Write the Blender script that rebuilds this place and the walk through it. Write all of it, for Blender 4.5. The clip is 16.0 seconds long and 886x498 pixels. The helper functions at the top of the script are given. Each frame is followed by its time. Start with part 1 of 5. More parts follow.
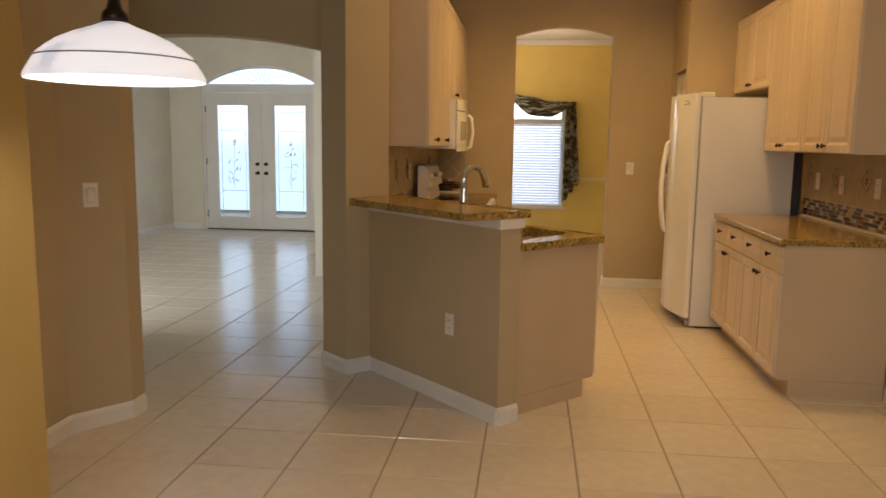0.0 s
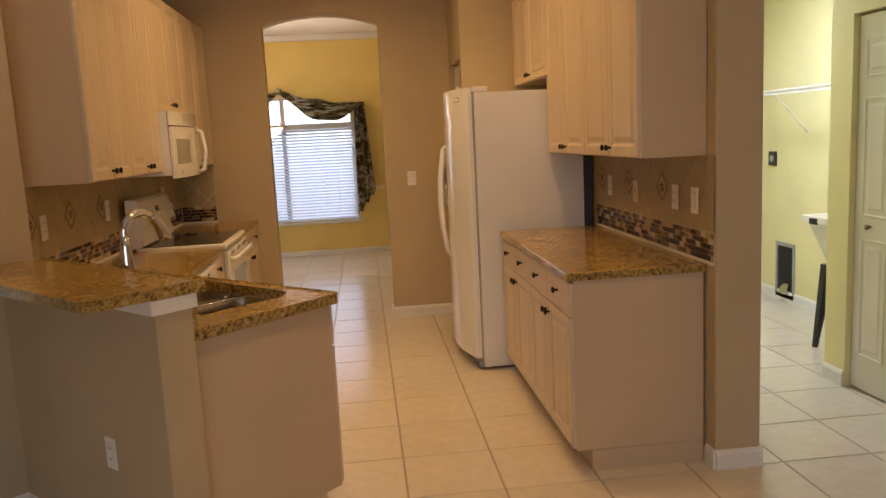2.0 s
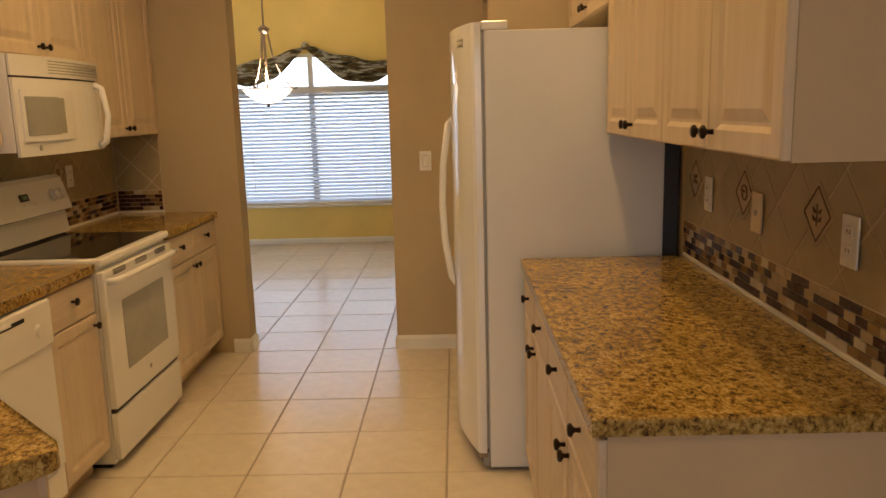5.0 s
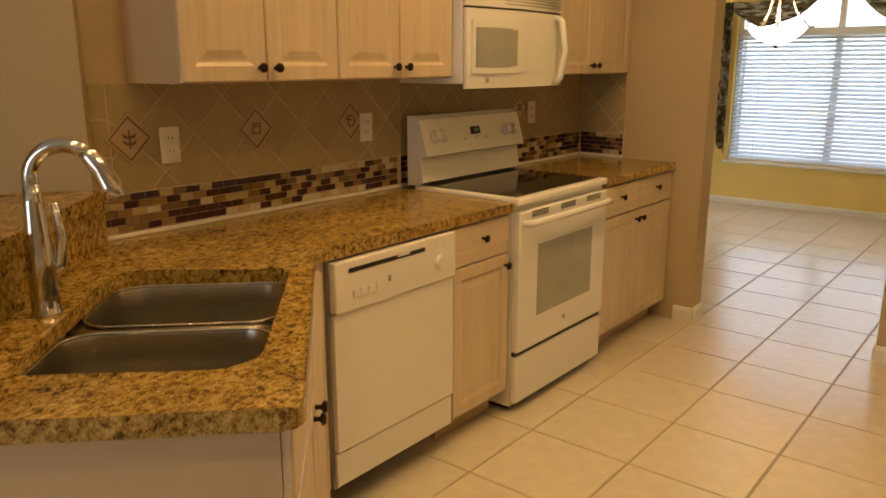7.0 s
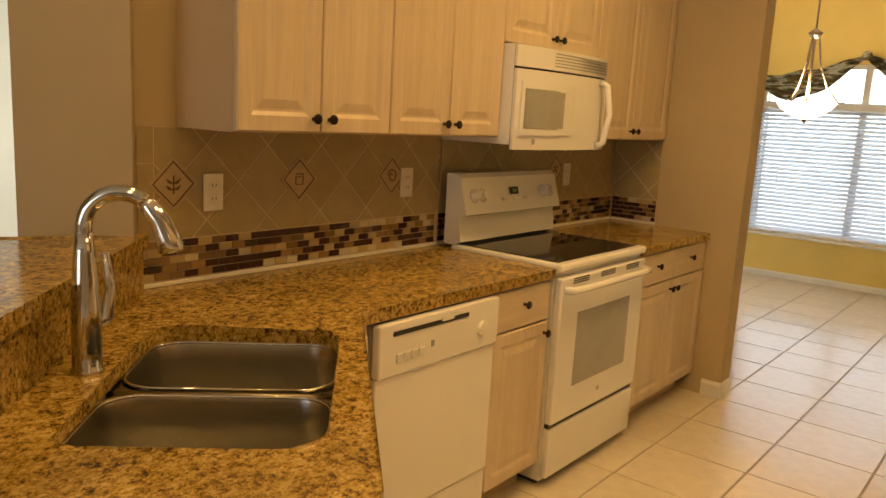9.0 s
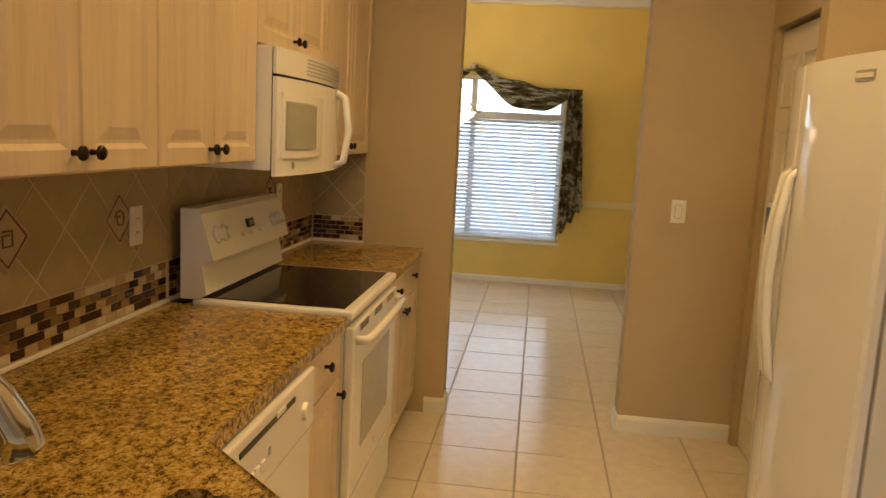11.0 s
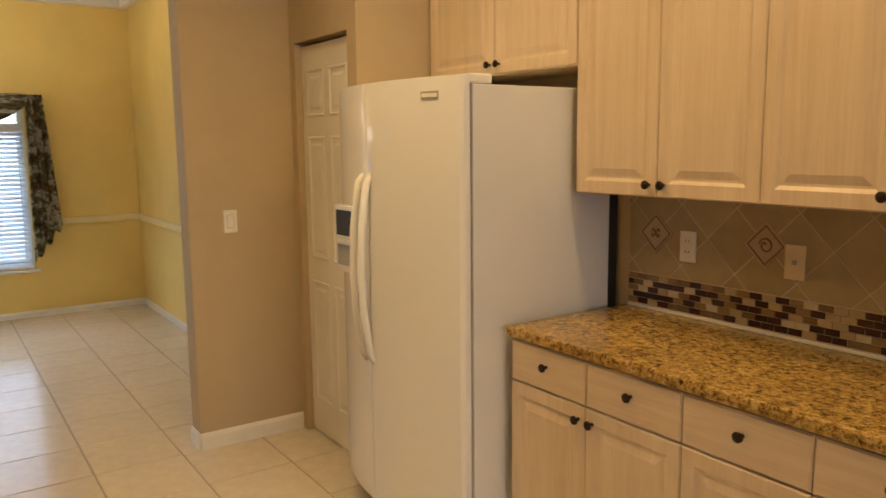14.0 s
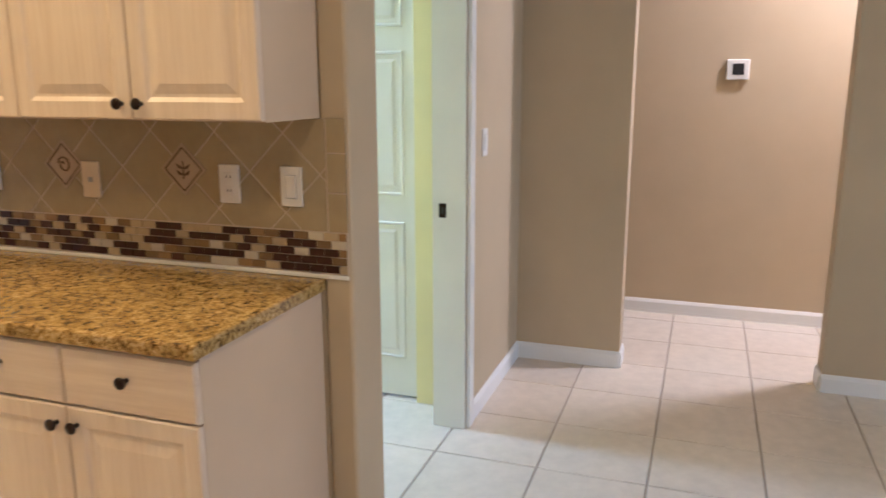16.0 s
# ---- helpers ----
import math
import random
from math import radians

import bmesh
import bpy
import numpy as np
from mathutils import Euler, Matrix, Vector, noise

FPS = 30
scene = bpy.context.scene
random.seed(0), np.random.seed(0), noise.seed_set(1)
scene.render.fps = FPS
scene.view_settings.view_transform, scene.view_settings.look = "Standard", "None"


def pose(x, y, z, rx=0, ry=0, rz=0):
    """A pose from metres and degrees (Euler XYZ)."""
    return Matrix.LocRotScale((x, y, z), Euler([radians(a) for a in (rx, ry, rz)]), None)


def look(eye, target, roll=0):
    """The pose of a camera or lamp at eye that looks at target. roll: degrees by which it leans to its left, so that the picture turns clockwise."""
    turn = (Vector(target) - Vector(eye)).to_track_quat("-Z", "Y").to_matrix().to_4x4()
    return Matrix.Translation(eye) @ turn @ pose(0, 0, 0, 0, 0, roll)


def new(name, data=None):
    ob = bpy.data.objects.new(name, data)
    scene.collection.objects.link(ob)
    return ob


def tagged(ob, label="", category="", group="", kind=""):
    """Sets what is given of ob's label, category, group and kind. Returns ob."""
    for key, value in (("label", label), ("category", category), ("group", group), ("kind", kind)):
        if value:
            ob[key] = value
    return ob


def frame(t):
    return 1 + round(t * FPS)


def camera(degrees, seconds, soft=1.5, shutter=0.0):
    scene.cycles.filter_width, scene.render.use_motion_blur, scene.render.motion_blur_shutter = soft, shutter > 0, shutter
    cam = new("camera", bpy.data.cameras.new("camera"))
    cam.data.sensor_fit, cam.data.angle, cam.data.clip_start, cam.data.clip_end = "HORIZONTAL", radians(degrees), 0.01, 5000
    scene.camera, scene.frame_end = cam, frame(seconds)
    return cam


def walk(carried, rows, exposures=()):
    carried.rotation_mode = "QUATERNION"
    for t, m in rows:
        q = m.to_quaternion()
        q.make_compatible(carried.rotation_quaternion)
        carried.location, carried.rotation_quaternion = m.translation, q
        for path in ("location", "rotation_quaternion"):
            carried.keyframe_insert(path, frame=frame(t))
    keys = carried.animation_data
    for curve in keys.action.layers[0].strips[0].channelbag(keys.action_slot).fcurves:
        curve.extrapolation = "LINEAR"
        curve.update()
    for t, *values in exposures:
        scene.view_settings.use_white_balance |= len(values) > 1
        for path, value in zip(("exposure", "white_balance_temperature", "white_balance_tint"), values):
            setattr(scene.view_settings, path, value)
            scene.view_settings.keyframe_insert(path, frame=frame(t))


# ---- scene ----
cam = camera(60.5, 16.0, soft=1.5, shutter=0.15)
PATH = [
    (0, (0.182, 0.031, 1.427), (-0.043, 1.999, 1.147), 0.8),
    (0.5, (0.25, 0.371, 1.473), (0.269, 2.356, 1.233), -1.6),
    (1, (0.426, 0.683, 1.467), (0.564, 2.659, 1.189), -1.4),
    (1.5, (0.627, 0.964, 1.494), (0.778, 2.936, 1.193), -2.1),
    (2, (0.734, 1.285, 1.523), (0.932, 3.254, 1.231), -2.9),
    (2.5, (0.887, 1.643, 1.495), (1.154, 3.603, 1.196), -2.2),
    (3, (1.013, 1.953, 1.5), (1.246, 3.915, 1.187), -0.6),
    (3.2, (1.044, 2.078, 1.487), (1.273, 4.037, 1.156), -0.8),
    (5.3, (1.343, 3.247, 1.506), (1.182, 5.207, 1.14), -1.5),
    (5.5, (1.343, 3.36, 1.519), (1.085, 5.308, 1.151), -1.5),
    (6, (1.367, 3.548, 1.51), (0.824, 5.44, 1.155), -1.9),
    (6.5, (1.433, 3.599, 1.528), (0.481, 5.321, 1.166), -0.6),
    (7, (1.497, 3.613, 1.456), (0.275, 5.123, 0.979), 0.0),
    (7.5, (1.548, 3.611, 1.396), (0.257, 5.01, 0.782), 0.6),
    (8, (1.576, 3.58, 1.407), (0.235, 4.946, 0.828), 2.3),
    (8.2, (1.557, 3.581, 1.456), (0.187, 4.952, 0.963), 2.5),
    (10.3, (0.673, 3.766, 1.492), (0.013, 5.629, 1.183), 2.7),
    (10.5, (0.589, 3.801, 1.501), (0.046, 5.701, 1.196), 2.9),
    (11, (0.427, 3.756, 1.509), (0.193, 5.721, 1.215), 3.0),
    (11.5, (0.279, 3.72, 1.52), (0.394, 5.688, 1.183), 1.0),
    (12, (0.225, 3.768, 1.5), (0.64, 5.689, 1.128), -0.2),
    (12.5, (0.162, 3.842, 1.529), (0.804, 5.705, 1.183), -0.3),
    (13, (0.032, 3.872, 1.566), (0.816, 5.686, 1.259), 0.0),
    (13.5, (-0.128, 3.881, 1.615), (0.777, 5.643, 1.339), -0.6),
    (14, (-0.158, 3.885, 1.587), (0.962, 5.518, 1.307), -0.6),
    (14.5, (-0.135, 3.854, 1.564), (1.208, 5.295, 1.221), -1.0),
    (15, (-0.092, 3.765, 1.537), (1.43, 5.003, 1.147), -1.1),
    (15.5, (0.033, 3.563, 1.508), (1.716, 4.56, 1.09), -1.0),
    (16, (0.242, 3.387, 1.489), (2.089, 4.022, 1.058), -0.1),
]
EXPOSURES = [(0, -0.03, 7300, 21), (1.0, -0.15, 7850, 25), (3, -0.18, 6150, 29), (5.5, -0.24, 7150, 19), (6.5, -0.22, 7050, 17), (7, 0.02, 7500, 17), (8, 0.18, 8400, 17),
             (11, -0.02, 7250, 16), (12.5, 0.02, 6700, 16), (13.5, 0.12, 6450, 16), (14, 0.16, 6350, 16), (14.5, 0.42, 5800, 15), (15.2, 0.58, 4950, 16), (16, 0.79, 4950, 18)]
walk(cam, [(t, look(eye, target, roll)) for t, eye, target, roll in PATH], EXPOSURES)

# ---- world and light ----
world = bpy.data.worlds.new("sky")
scene.world = world
world.use_nodes = True
sky = world.node_tree.nodes.new("ShaderNodeTexSky")
sky.sky_type, sky.sun_disc = "NISHITA", False
sky.sun_elevation, sky.sun_rotation = radians(50), radians(205)
world.node_tree.links.new(sky.outputs[0], world.node_tree.nodes["Background"].inputs[0])
world.node_tree.nodes["Background"].inputs[1].default_value = 0.15
sun = new("sun", bpy.data.lights.new("sun", "SUN"))
sun.data.energy, sun.data.angle, sun.data.color = 3.0, radians(0.5), (1.0, 0.95, 0.88)
sun.matrix_world = look((0, 0, 30), (8, 17, 0.0))

WARM = (1.0, 0.665, 0.265)
COOL = (0.64, 0.83, 1.0)
CEIL = 3.2


def disc_lamp(name, x, y, z, power, color, size=0.2):
    lamp = new(name, bpy.data.lights.new(name, "AREA"))
    lamp.data.shape, lamp.data.size, lamp.data.energy, lamp.data.color = "DISK", size, power, color
    lamp.matrix_world = pose(x, y, z)
    return lamp


def window_lamp(name, x, y, z, w, h, power, color, rz):
    lamp = new(name, bpy.data.lights.new(name, "AREA"))
    lamp.data.shape, lamp.data.size, lamp.data.size_y = "RECTANGLE", w, h
    lamp.data.energy, lamp.data.color = power, color
    lamp.matrix_world = pose(x, y, z, 90, 0, rz)
    return lamp


CANS = [(-0.08, 4.55, 4.6), (-0.08, 6.0, 5.6), (1.50, 5.0, 10.8), (0.75, 6.25, 16.0), (0.95, 3.2, 9.0)]
for cx, cy, power in CANS:
    disc_lamp("can_light_beam", cx, cy, CEIL - 0.03, power, WARM, 0.16).data.spread = radians(146)
disc_lamp("laundry_light_beam", 3.2, 6.4, 2.62, 50, COOL, 0.4)
disc_lamp("nook_pendant_beam", -0.748, 1.68, 1.585, 6.5, (1.0, 0.96, 0.92), 0.24)
disc_lamp("hall_light_beam", 4.72, 2.2, 3.15, 52, (1.0, 0.86, 0.77), 0.25)
window_lamp("dining_window_daylight", -0.29, 11.98, 1.35, 1.8, 1.7, 31, (0.66, 0.83, 1.0), 180)
window_lamp("door_daylight", -3.99, 11.70, 1.4, 1.8, 2.2, 19, (0.62, 0.83, 1.0), 180)
# added fill light that brightens the foyer wall; no window is known there
window_lamp("foyer_fill_light", -4.2, 4.78, 1.3, 1.9, 1.5, 66, (0.74, 0.89, 1.0), 0)
window_lamp("nook_window_daylight", 0.8, -2.93, 1.4, 3.0, 2.0, 43, (0.80, 0.91, 1.0), 0)

# ---- materials ----


def nodes_of(name):
    m = bpy.data.materials.new(name)
    m.use_nodes = True
    return m, m.node_tree.nodes, m.node_tree.links, m.node_tree.nodes["Principled BSDF"]


def coords(nt, links, scale=(1, 1, 1), rot=(0, 0, 0)):
    tc, mp = nt.new("ShaderNodeTexCoord"), nt.new("ShaderNodeMapping")
    mp.inputs["Scale"].default_value = scale
    mp.inputs["Rotation"].default_value = rot
    links.new(tc.outputs["Object"], mp.inputs["Vector"])
    return mp.outputs[0]


def noise_tex(nt, links, vec, scale, detail=4, rough=0.55):
    n = nt.new("ShaderNodeTexNoise")
    n.inputs["Scale"].default_value, n.inputs["Detail"].default_value = scale, detail
    n.inputs["Roughness"].default_value = rough
    links.new(vec, n.inputs["Vector"])
    return n.outputs["Fac"]


def ramp(nt, links, fac, stops, constant=False):
    r = nt.new("ShaderNodeValToRGB")
    if constant:
        r.color_ramp.interpolation = "CONSTANT"
    while len(r.color_ramp.elements) < len(stops):
        r.color_ramp.elements.new(0.5)
    for e, (p, c) in zip(r.color_ramp.elements, stops):
        e.position, e.color = p, (*c, 1)
    links.new(fac, r.inputs[0])
    return r.outputs[0]


def bump(nt, links, bsdf, height, strength=0.1, distance=0.002):
    b = nt.new("ShaderNodeBump")
    b.inputs["Strength"].default_value, b.inputs["Distance"].default_value = strength, distance
    links.new(height, b.inputs["Height"])
    links.new(b.outputs[0], bsdf.inputs["Normal"])


def shade(c, k):
    return tuple(min(1.0, v * k) for v in c)


def paint(name, c, rough=0.6, grain=260.0, bumpy=0.12, vary=0.05, spec=0.5):
    """Painted or moulded surface: slow blotches, fine orange peel."""
    m, nt, links, b = nodes_of(name)
    v = coords(nt, links)
    links.new(ramp(nt, links, noise_tex(nt, links, v, 2.3, 6), [(0.3, shade(c, 1 - vary)), (0.7, shade(c, 1 + vary))]), b.inputs["Base Color"])
    b.inputs["Roughness"].default_value = rough
    b.inputs["Specular IOR Level"].default_value = spec
    if bumpy:
        bump(nt, links, b, noise_tex(nt, links, v, grain, 2), bumpy, 0.001)
    return m


def plain(name, c, rough=0.4, metal=0.0):
    m, nt, links, b = nodes_of(name)
    v = coords(nt, links)
    links.new(ramp(nt, links, noise_tex(nt, links, v, 9, 5), [(0.3, shade(c, 0.92)), (0.7, shade(c, 1.06))]), b.inputs["Base Color"])
    b.inputs["Roughness"].default_value, b.inputs["Metallic"].default_value = rough, metal
    return m


def wood(name, across=(34, 34, 1.6)):
    """Pickled pale maple foil with fine straight grain."""
    m, nt, links, b = nodes_of(name)
    v = coords(nt, links, across)
    fine = noise_tex(nt, links, v, 3.2, 6, 0.65)
    slow = noise_tex(nt, links, coords(nt, links, tuple(a * 0.25 for a in across)), 2.1, 3)
    mix = nt.new("ShaderNodeMath")
    mix.operation = "ADD"
    half = nt.new("ShaderNodeMath")
    half.operation, half.inputs[1].default_value = "MULTIPLY", 0.5
    links.new(fine, mix.inputs[0]), links.new(slow, mix.inputs[1]), links.new(mix.outputs[0], half.inputs[0])
    links.new(ramp(nt, links, half.outputs[0], [(0.30, (0.58, 0.46, 0.335)), (0.47, (0.65, 0.535, 0.405)), (0.64, (0.71, 0.60, 0.465))]), b.inputs["Base Color"])
    b.inputs["Roughness"].default_value = 0.38
    bump(nt, links, b, fine, 0.06, 0.0006)
    return m


def granite(name):
    m, nt, links, b = nodes_of(name)
    v = coords(nt, links, (1.25, 1, 1), (0, 0, 0.35))
    blotch = noise_tex(nt, links, v, 52, 6, 0.66)
    warp = nt.new("ShaderNodeVectorMath")
    warp.operation, warp.inputs[3].default_value = "SCALE", 0.035
    wn_ = nt.new("ShaderNodeTexNoise")
    wn_.inputs["Scale"].default_value = 60
    links.new(v, wn_.inputs["Vector"]), links.new(wn_.outputs["Color"], warp.inputs[0])
    moved = nt.new("ShaderNodeVectorMath")
    links.new(v, moved.inputs[0]), links.new(warp.outputs[0], moved.inputs[1])
    cells, sep = nt.new("ShaderNodeTexVoronoi"), nt.new("ShaderNodeSeparateColor")
    cells.inputs["Scale"].default_value = 150
    links.new(moved.outputs[0], cells.inputs["Vector"]), links.new(cells.outputs["Color"], sep.inputs[0])
    grain, total = nt.new("ShaderNodeMath"), nt.new("ShaderNodeMath")
    grain.operation, grain.inputs[1].default_value, grain.inputs[2].default_value = "MULTIPLY_ADD", 0.22, -0.11
    total.operation = "ADD"
    links.new(sep.outputs[0], grain.inputs[0]), links.new(grain.outputs[0], total.inputs[0]), links.new(blotch, total.inputs[1])
    base = ramp(nt, links, total.outputs[0], [(0.30, (0.05, 0.028, 0.01)), (0.38, (0.17, 0.10, 0.028)), (0.45, (0.32, 0.205, 0.055)), (0.56, (0.46, 0.32, 0.095)), (0.70, (0.60, 0.46, 0.21))])
    speck = ramp(nt, links, noise_tex(nt, links, v, 120, 4, 0.6), [(0.35, (0.17, 0.10, 0.05)), (0.44, (1, 1, 1))])
    slow = ramp(nt, links, noise_tex(nt, links, v, 5, 3), [(0.35, (0.82, 0.77, 0.7)), (0.65, (1.08, 1.04, 1.0))])
    m1, m2 = nt.new("ShaderNodeMixRGB"), nt.new("ShaderNodeMixRGB")
    for x in (m1, m2):
        x.blend_type = "MULTIPLY"
    m1.inputs[0].default_value, m2.inputs[0].default_value = 0.5, 1.0
    links.new(base, m1.inputs[1]), links.new(speck, m1.inputs[2])
    links.new(m1.outputs[0], m2.inputs[1]), links.new(slow, m2.inputs[2])
    links.new(m2.outputs[0], b.inputs["Base Color"])
    b.inputs["Roughness"].default_value = 0.16
    return m


def random_colours(name, stops, rough, constant=True, island=False, mottle=0.0):
    """Colour picked piece by piece."""
    m, nt, links, b = nodes_of(name)
    src = nt.new("ShaderNodeNewGeometry").outputs["Random Per Island"] if island else nt.new("ShaderNodeObjectInfo").outputs["Random"]
    col = ramp(nt, links, src, stops, constant)
    if mottle:
        v = coords(nt, links)
        tone = ramp(nt, links, noise_tex(nt, links, v, 14, 6, 0.6), [(0.3, (1 - mottle,) * 3), (0.7, (1.0, 1.0, 1.0))])
        mx = nt.new("ShaderNodeMixRGB")
        mx.blend_type, mx.inputs[0].default_value = "MULTIPLY", 1.0
        links.new(col, mx.inputs[1]), links.new(tone, mx.inputs[2])
        col = mx.outputs[0]
        bump(nt, links, b, noise_tex(nt, links, v, 7, 4), 0.05, 0.003)
    links.new(col, b.inputs["Base Color"])
    b.inputs["Roughness"].default_value = rough
    return m


def glow(name, c, strength):
    m, nt, links, b = nodes_of(name)
    b.inputs["Base Color"].default_value = (*c, 1)
    b.inputs["Emission Color"].default_value = (*c, 1)
    b.inputs["Emission Strength"].default_value = strength
    return m


def glass(name, tint=(0.95, 0.98, 1.0), rough=0.0):
    m, nt, links, b = nodes_of(name)
    b.inputs["Base Color"].default_value = (*tint, 1)
    b.inputs["Transmission Weight"].default_value = 1.0
    b.inputs["Roughness"].default_value = rough
    b.inputs["IOR"].default_value = 1.1
    return m


def cloth(name, stretch=(1, 0.6, 1)):
    """Printed cotton: dark ground with cream, green and brown leaf blotches."""
    m, nt, links, b = nodes_of(name)
    v = coords(nt, links, stretch)
    links.new(ramp(nt, links, noise_tex(nt, links, v, 13, 5, 0.6), [(0.31, (0.02, 0.02, 0.014)), (0.40, (0.08, 0.062, 0.028)), (0.46, (0.22, 0.14, 0.055)), (0.51, (0.12, 0.13, 0.065)), (0.56, (0.60, 0.54, 0.41)), (0.67, (0.36, 0.32, 0.24)), (0.74, (0.04, 0.035, 0.025))]), b.inputs["Base Color"])
    b.inputs["Roughness"].default_value = 0.9
    return m


def slat_plastic(name):
    m, nt, links, b = nodes_of(name)
    b.inputs["Base Color"].default_value = (0.74, 0.80, 0.88, 1)
    b.inputs["Roughness"].default_value = 0.45
    tr, mx = nt.new("ShaderNodeBsdfTranslucent"), nt.new("ShaderNodeMixShader")
    tr.inputs[0].default_value = (0.85, 0.9, 0.95, 1)
    mx.inputs[0].default_value = 0.12
    links.new(b.outputs[0], mx.inputs[1]), links.new(tr.outputs[0], mx.inputs[2])
    links.new(mx.outputs[0], nt["Material Output"].inputs[0])
    return m


TAUPE = paint("taupe_wall_paint", (0.50, 0.40, 0.255), 0.7)
CREAM = paint("cream_wall_paint", (0.74, 0.69, 0.57), 0.7)
YELLOW = paint("yellow_wall_paint", (0.80, 0.61, 0.20), 0.7)
# yellow wall paint darkened: the nook wall's low light is in this colour
OCHRE = paint("yellow_wall_paint_shaded", (0.42, 0.28, 0.09), 0.7)
PALE_YELLOW = paint("laundry_yellow_paint", (0.82, 0.74, 0.40), 0.7)
WHITE = paint("white_ceiling_paint", (0.78, 0.77, 0.74), 0.8)
TRIM = paint("white_trim_paint", (0.78, 0.77, 0.73), 0.35, 90, 0.05)
RAIL = paint("cream_rail_paint", (0.80, 0.68, 0.36), 0.4, 90, 0.05)
DOORPAINT = paint("white_door_paint", (0.76, 0.74, 0.69), 0.4, 120, 0.08)
GROUT = paint("grey_grout", (0.35, 0.295, 0.235), 0.9)
WOOD = wood("pickled_maple")
WOOD_H = wood("pickled_maple_level", (1.6, 34, 34))
PANEL = paint("greyish_laminate", (0.58, 0.445, 0.295), 0.45, 40, 0.04)
GRANITE = granite("gold_granite")
APPLIANCE = paint("white_enamel", (0.84, 0.84, 0.83), 0.13, 500, 0.03, 0.015)
FRIDGE_FRONT = paint("glossy_white_steel", (0.83, 0.845, 0.87), 0.07, 60, 0.02, 0.004)
FRIDGE_SIDE = paint("textured_white_steel", (0.76, 0.77, 0.78), 0.45, 700, 0.15, 0.02)
# near-black colour that stands for shade in gaps and recesses
SHADOWGAP = plain("dark_gap_shade", (0.015, 0.014, 0.013), 0.8)
BLACKGLASS = plain("black_cooktop_glass", (0.012, 0.01, 0.009), 0.06)
OVENGLASS = plain("grey_oven_glass", (0.40, 0.40, 0.37), 0.12)
BRONZE = plain("oil_rubbed_bronze", (0.03, 0.018, 0.012), 0.32, 0.7)
CHROME = plain("polished_chrome", (0.75, 0.75, 0.75), 0.08, 1.0)
STEEL = plain("brushed_steel", (0.50, 0.475, 0.41), 0.25, 1.0)
PLATE = plain("white_plastic", (0.80, 0.78, 0.72), 0.35)
ALMOND = plain("almond_plastic", (0.72, 0.60, 0.40), 0.35)
BLACK = plain("black_plastic", (0.02, 0.02, 0.02), 0.4)
PALE_RING = plain("pale_grey_print", (0.56, 0.56, 0.55), 0.35)
GREYPL = plain("grey_plastic", (0.35, 0.35, 0.34), 0.4)
FLOORTILE = random_colours("cream_floor_tile", [(0.0, (0.68, 0.60, 0.49)), (0.5, (0.725, 0.65, 0.54)), (1.0, (0.70, 0.63, 0.52))], 0.19, False, mottle=0.12)
FLOORTILE_J = random_colours("cream_floor_tile_joined", [(0.0, (0.68, 0.60, 0.49)), (0.5, (0.725, 0.65, 0.54)), (1.0, (0.70, 0.63, 0.52))], 0.19, False, True, 0.12)
SPLASHTILE = random_colours("tan_wall_tile", [(0.0, (0.375, 0.30, 0.165)), (1.0, (0.425, 0.345, 0.20))], 0.4, False, mottle=0.15)
SPLASHGROUT = paint("tan_grout", (0.57, 0.48, 0.36), 0.9)
MOSAIC = random_colours("mosaic_glass", [(0.0, (0.04, 0.013, 0.011)), (0.39, (0.27, 0.17, 0.075)), (0.58, (0.46, 0.36, 0.21)), (0.76, (0.19, 0.12, 0.055)), (0.90, (0.58, 0.52, 0.39))], 0.12)
DECO = plain("deco_tile", (0.45, 0.35, 0.23), 0.45)
DECOINK = plain("deco_relief", (0.12, 0.07, 0.035), 0.5)
CLOTH = cloth("leaf_print_cotton")
CLOTH_DRAPED = cloth("leaf_print_cotton_draped", (0.45, 0.6, 2.2))
SLAT = slat_plastic("blind_slat_plastic")
PANE = glass("clear_pane")
ETCHED = glass("etched_pane", (0.66, 0.79, 0.93), 0.22)
LEADING = plain("zinc_caming", (0.35, 0.36, 0.38), 0.4, 0.6)
BULBGLASS = glow("lit_alabaster_glass", (0.86, 0.92, 1.0), 0.62)
lg = BULBGLASS.node_tree
lg.links.new(ramp(lg.nodes, lg.links, noise_tex(lg.nodes, lg.links, coords(lg.nodes, lg.links), 11, 3), [(0.36, (0.52, 0.60, 0.74)), (0.46, (0.88, 0.93, 1.0))]), lg.nodes["Principled BSDF"].inputs["Emission Color"])
BOWLGLASS = glow("lit_bowl_glass", (1.0, 0.86, 0.66), 3.0)
CANGLOW = glow("lit_can_lens", (1.0, 0.78, 0.5), 4.0)
NICKEL = plain("aged_nickel", (0.28, 0.22, 0.16), 0.35, 0.9)
LAWN = paint("lawn", (0.06, 0.10, 0.03), 0.95, 40, 0.5, 0.3)
PAVING = paint("pale_paving", (0.5, 0.48, 0.44), 0.9)

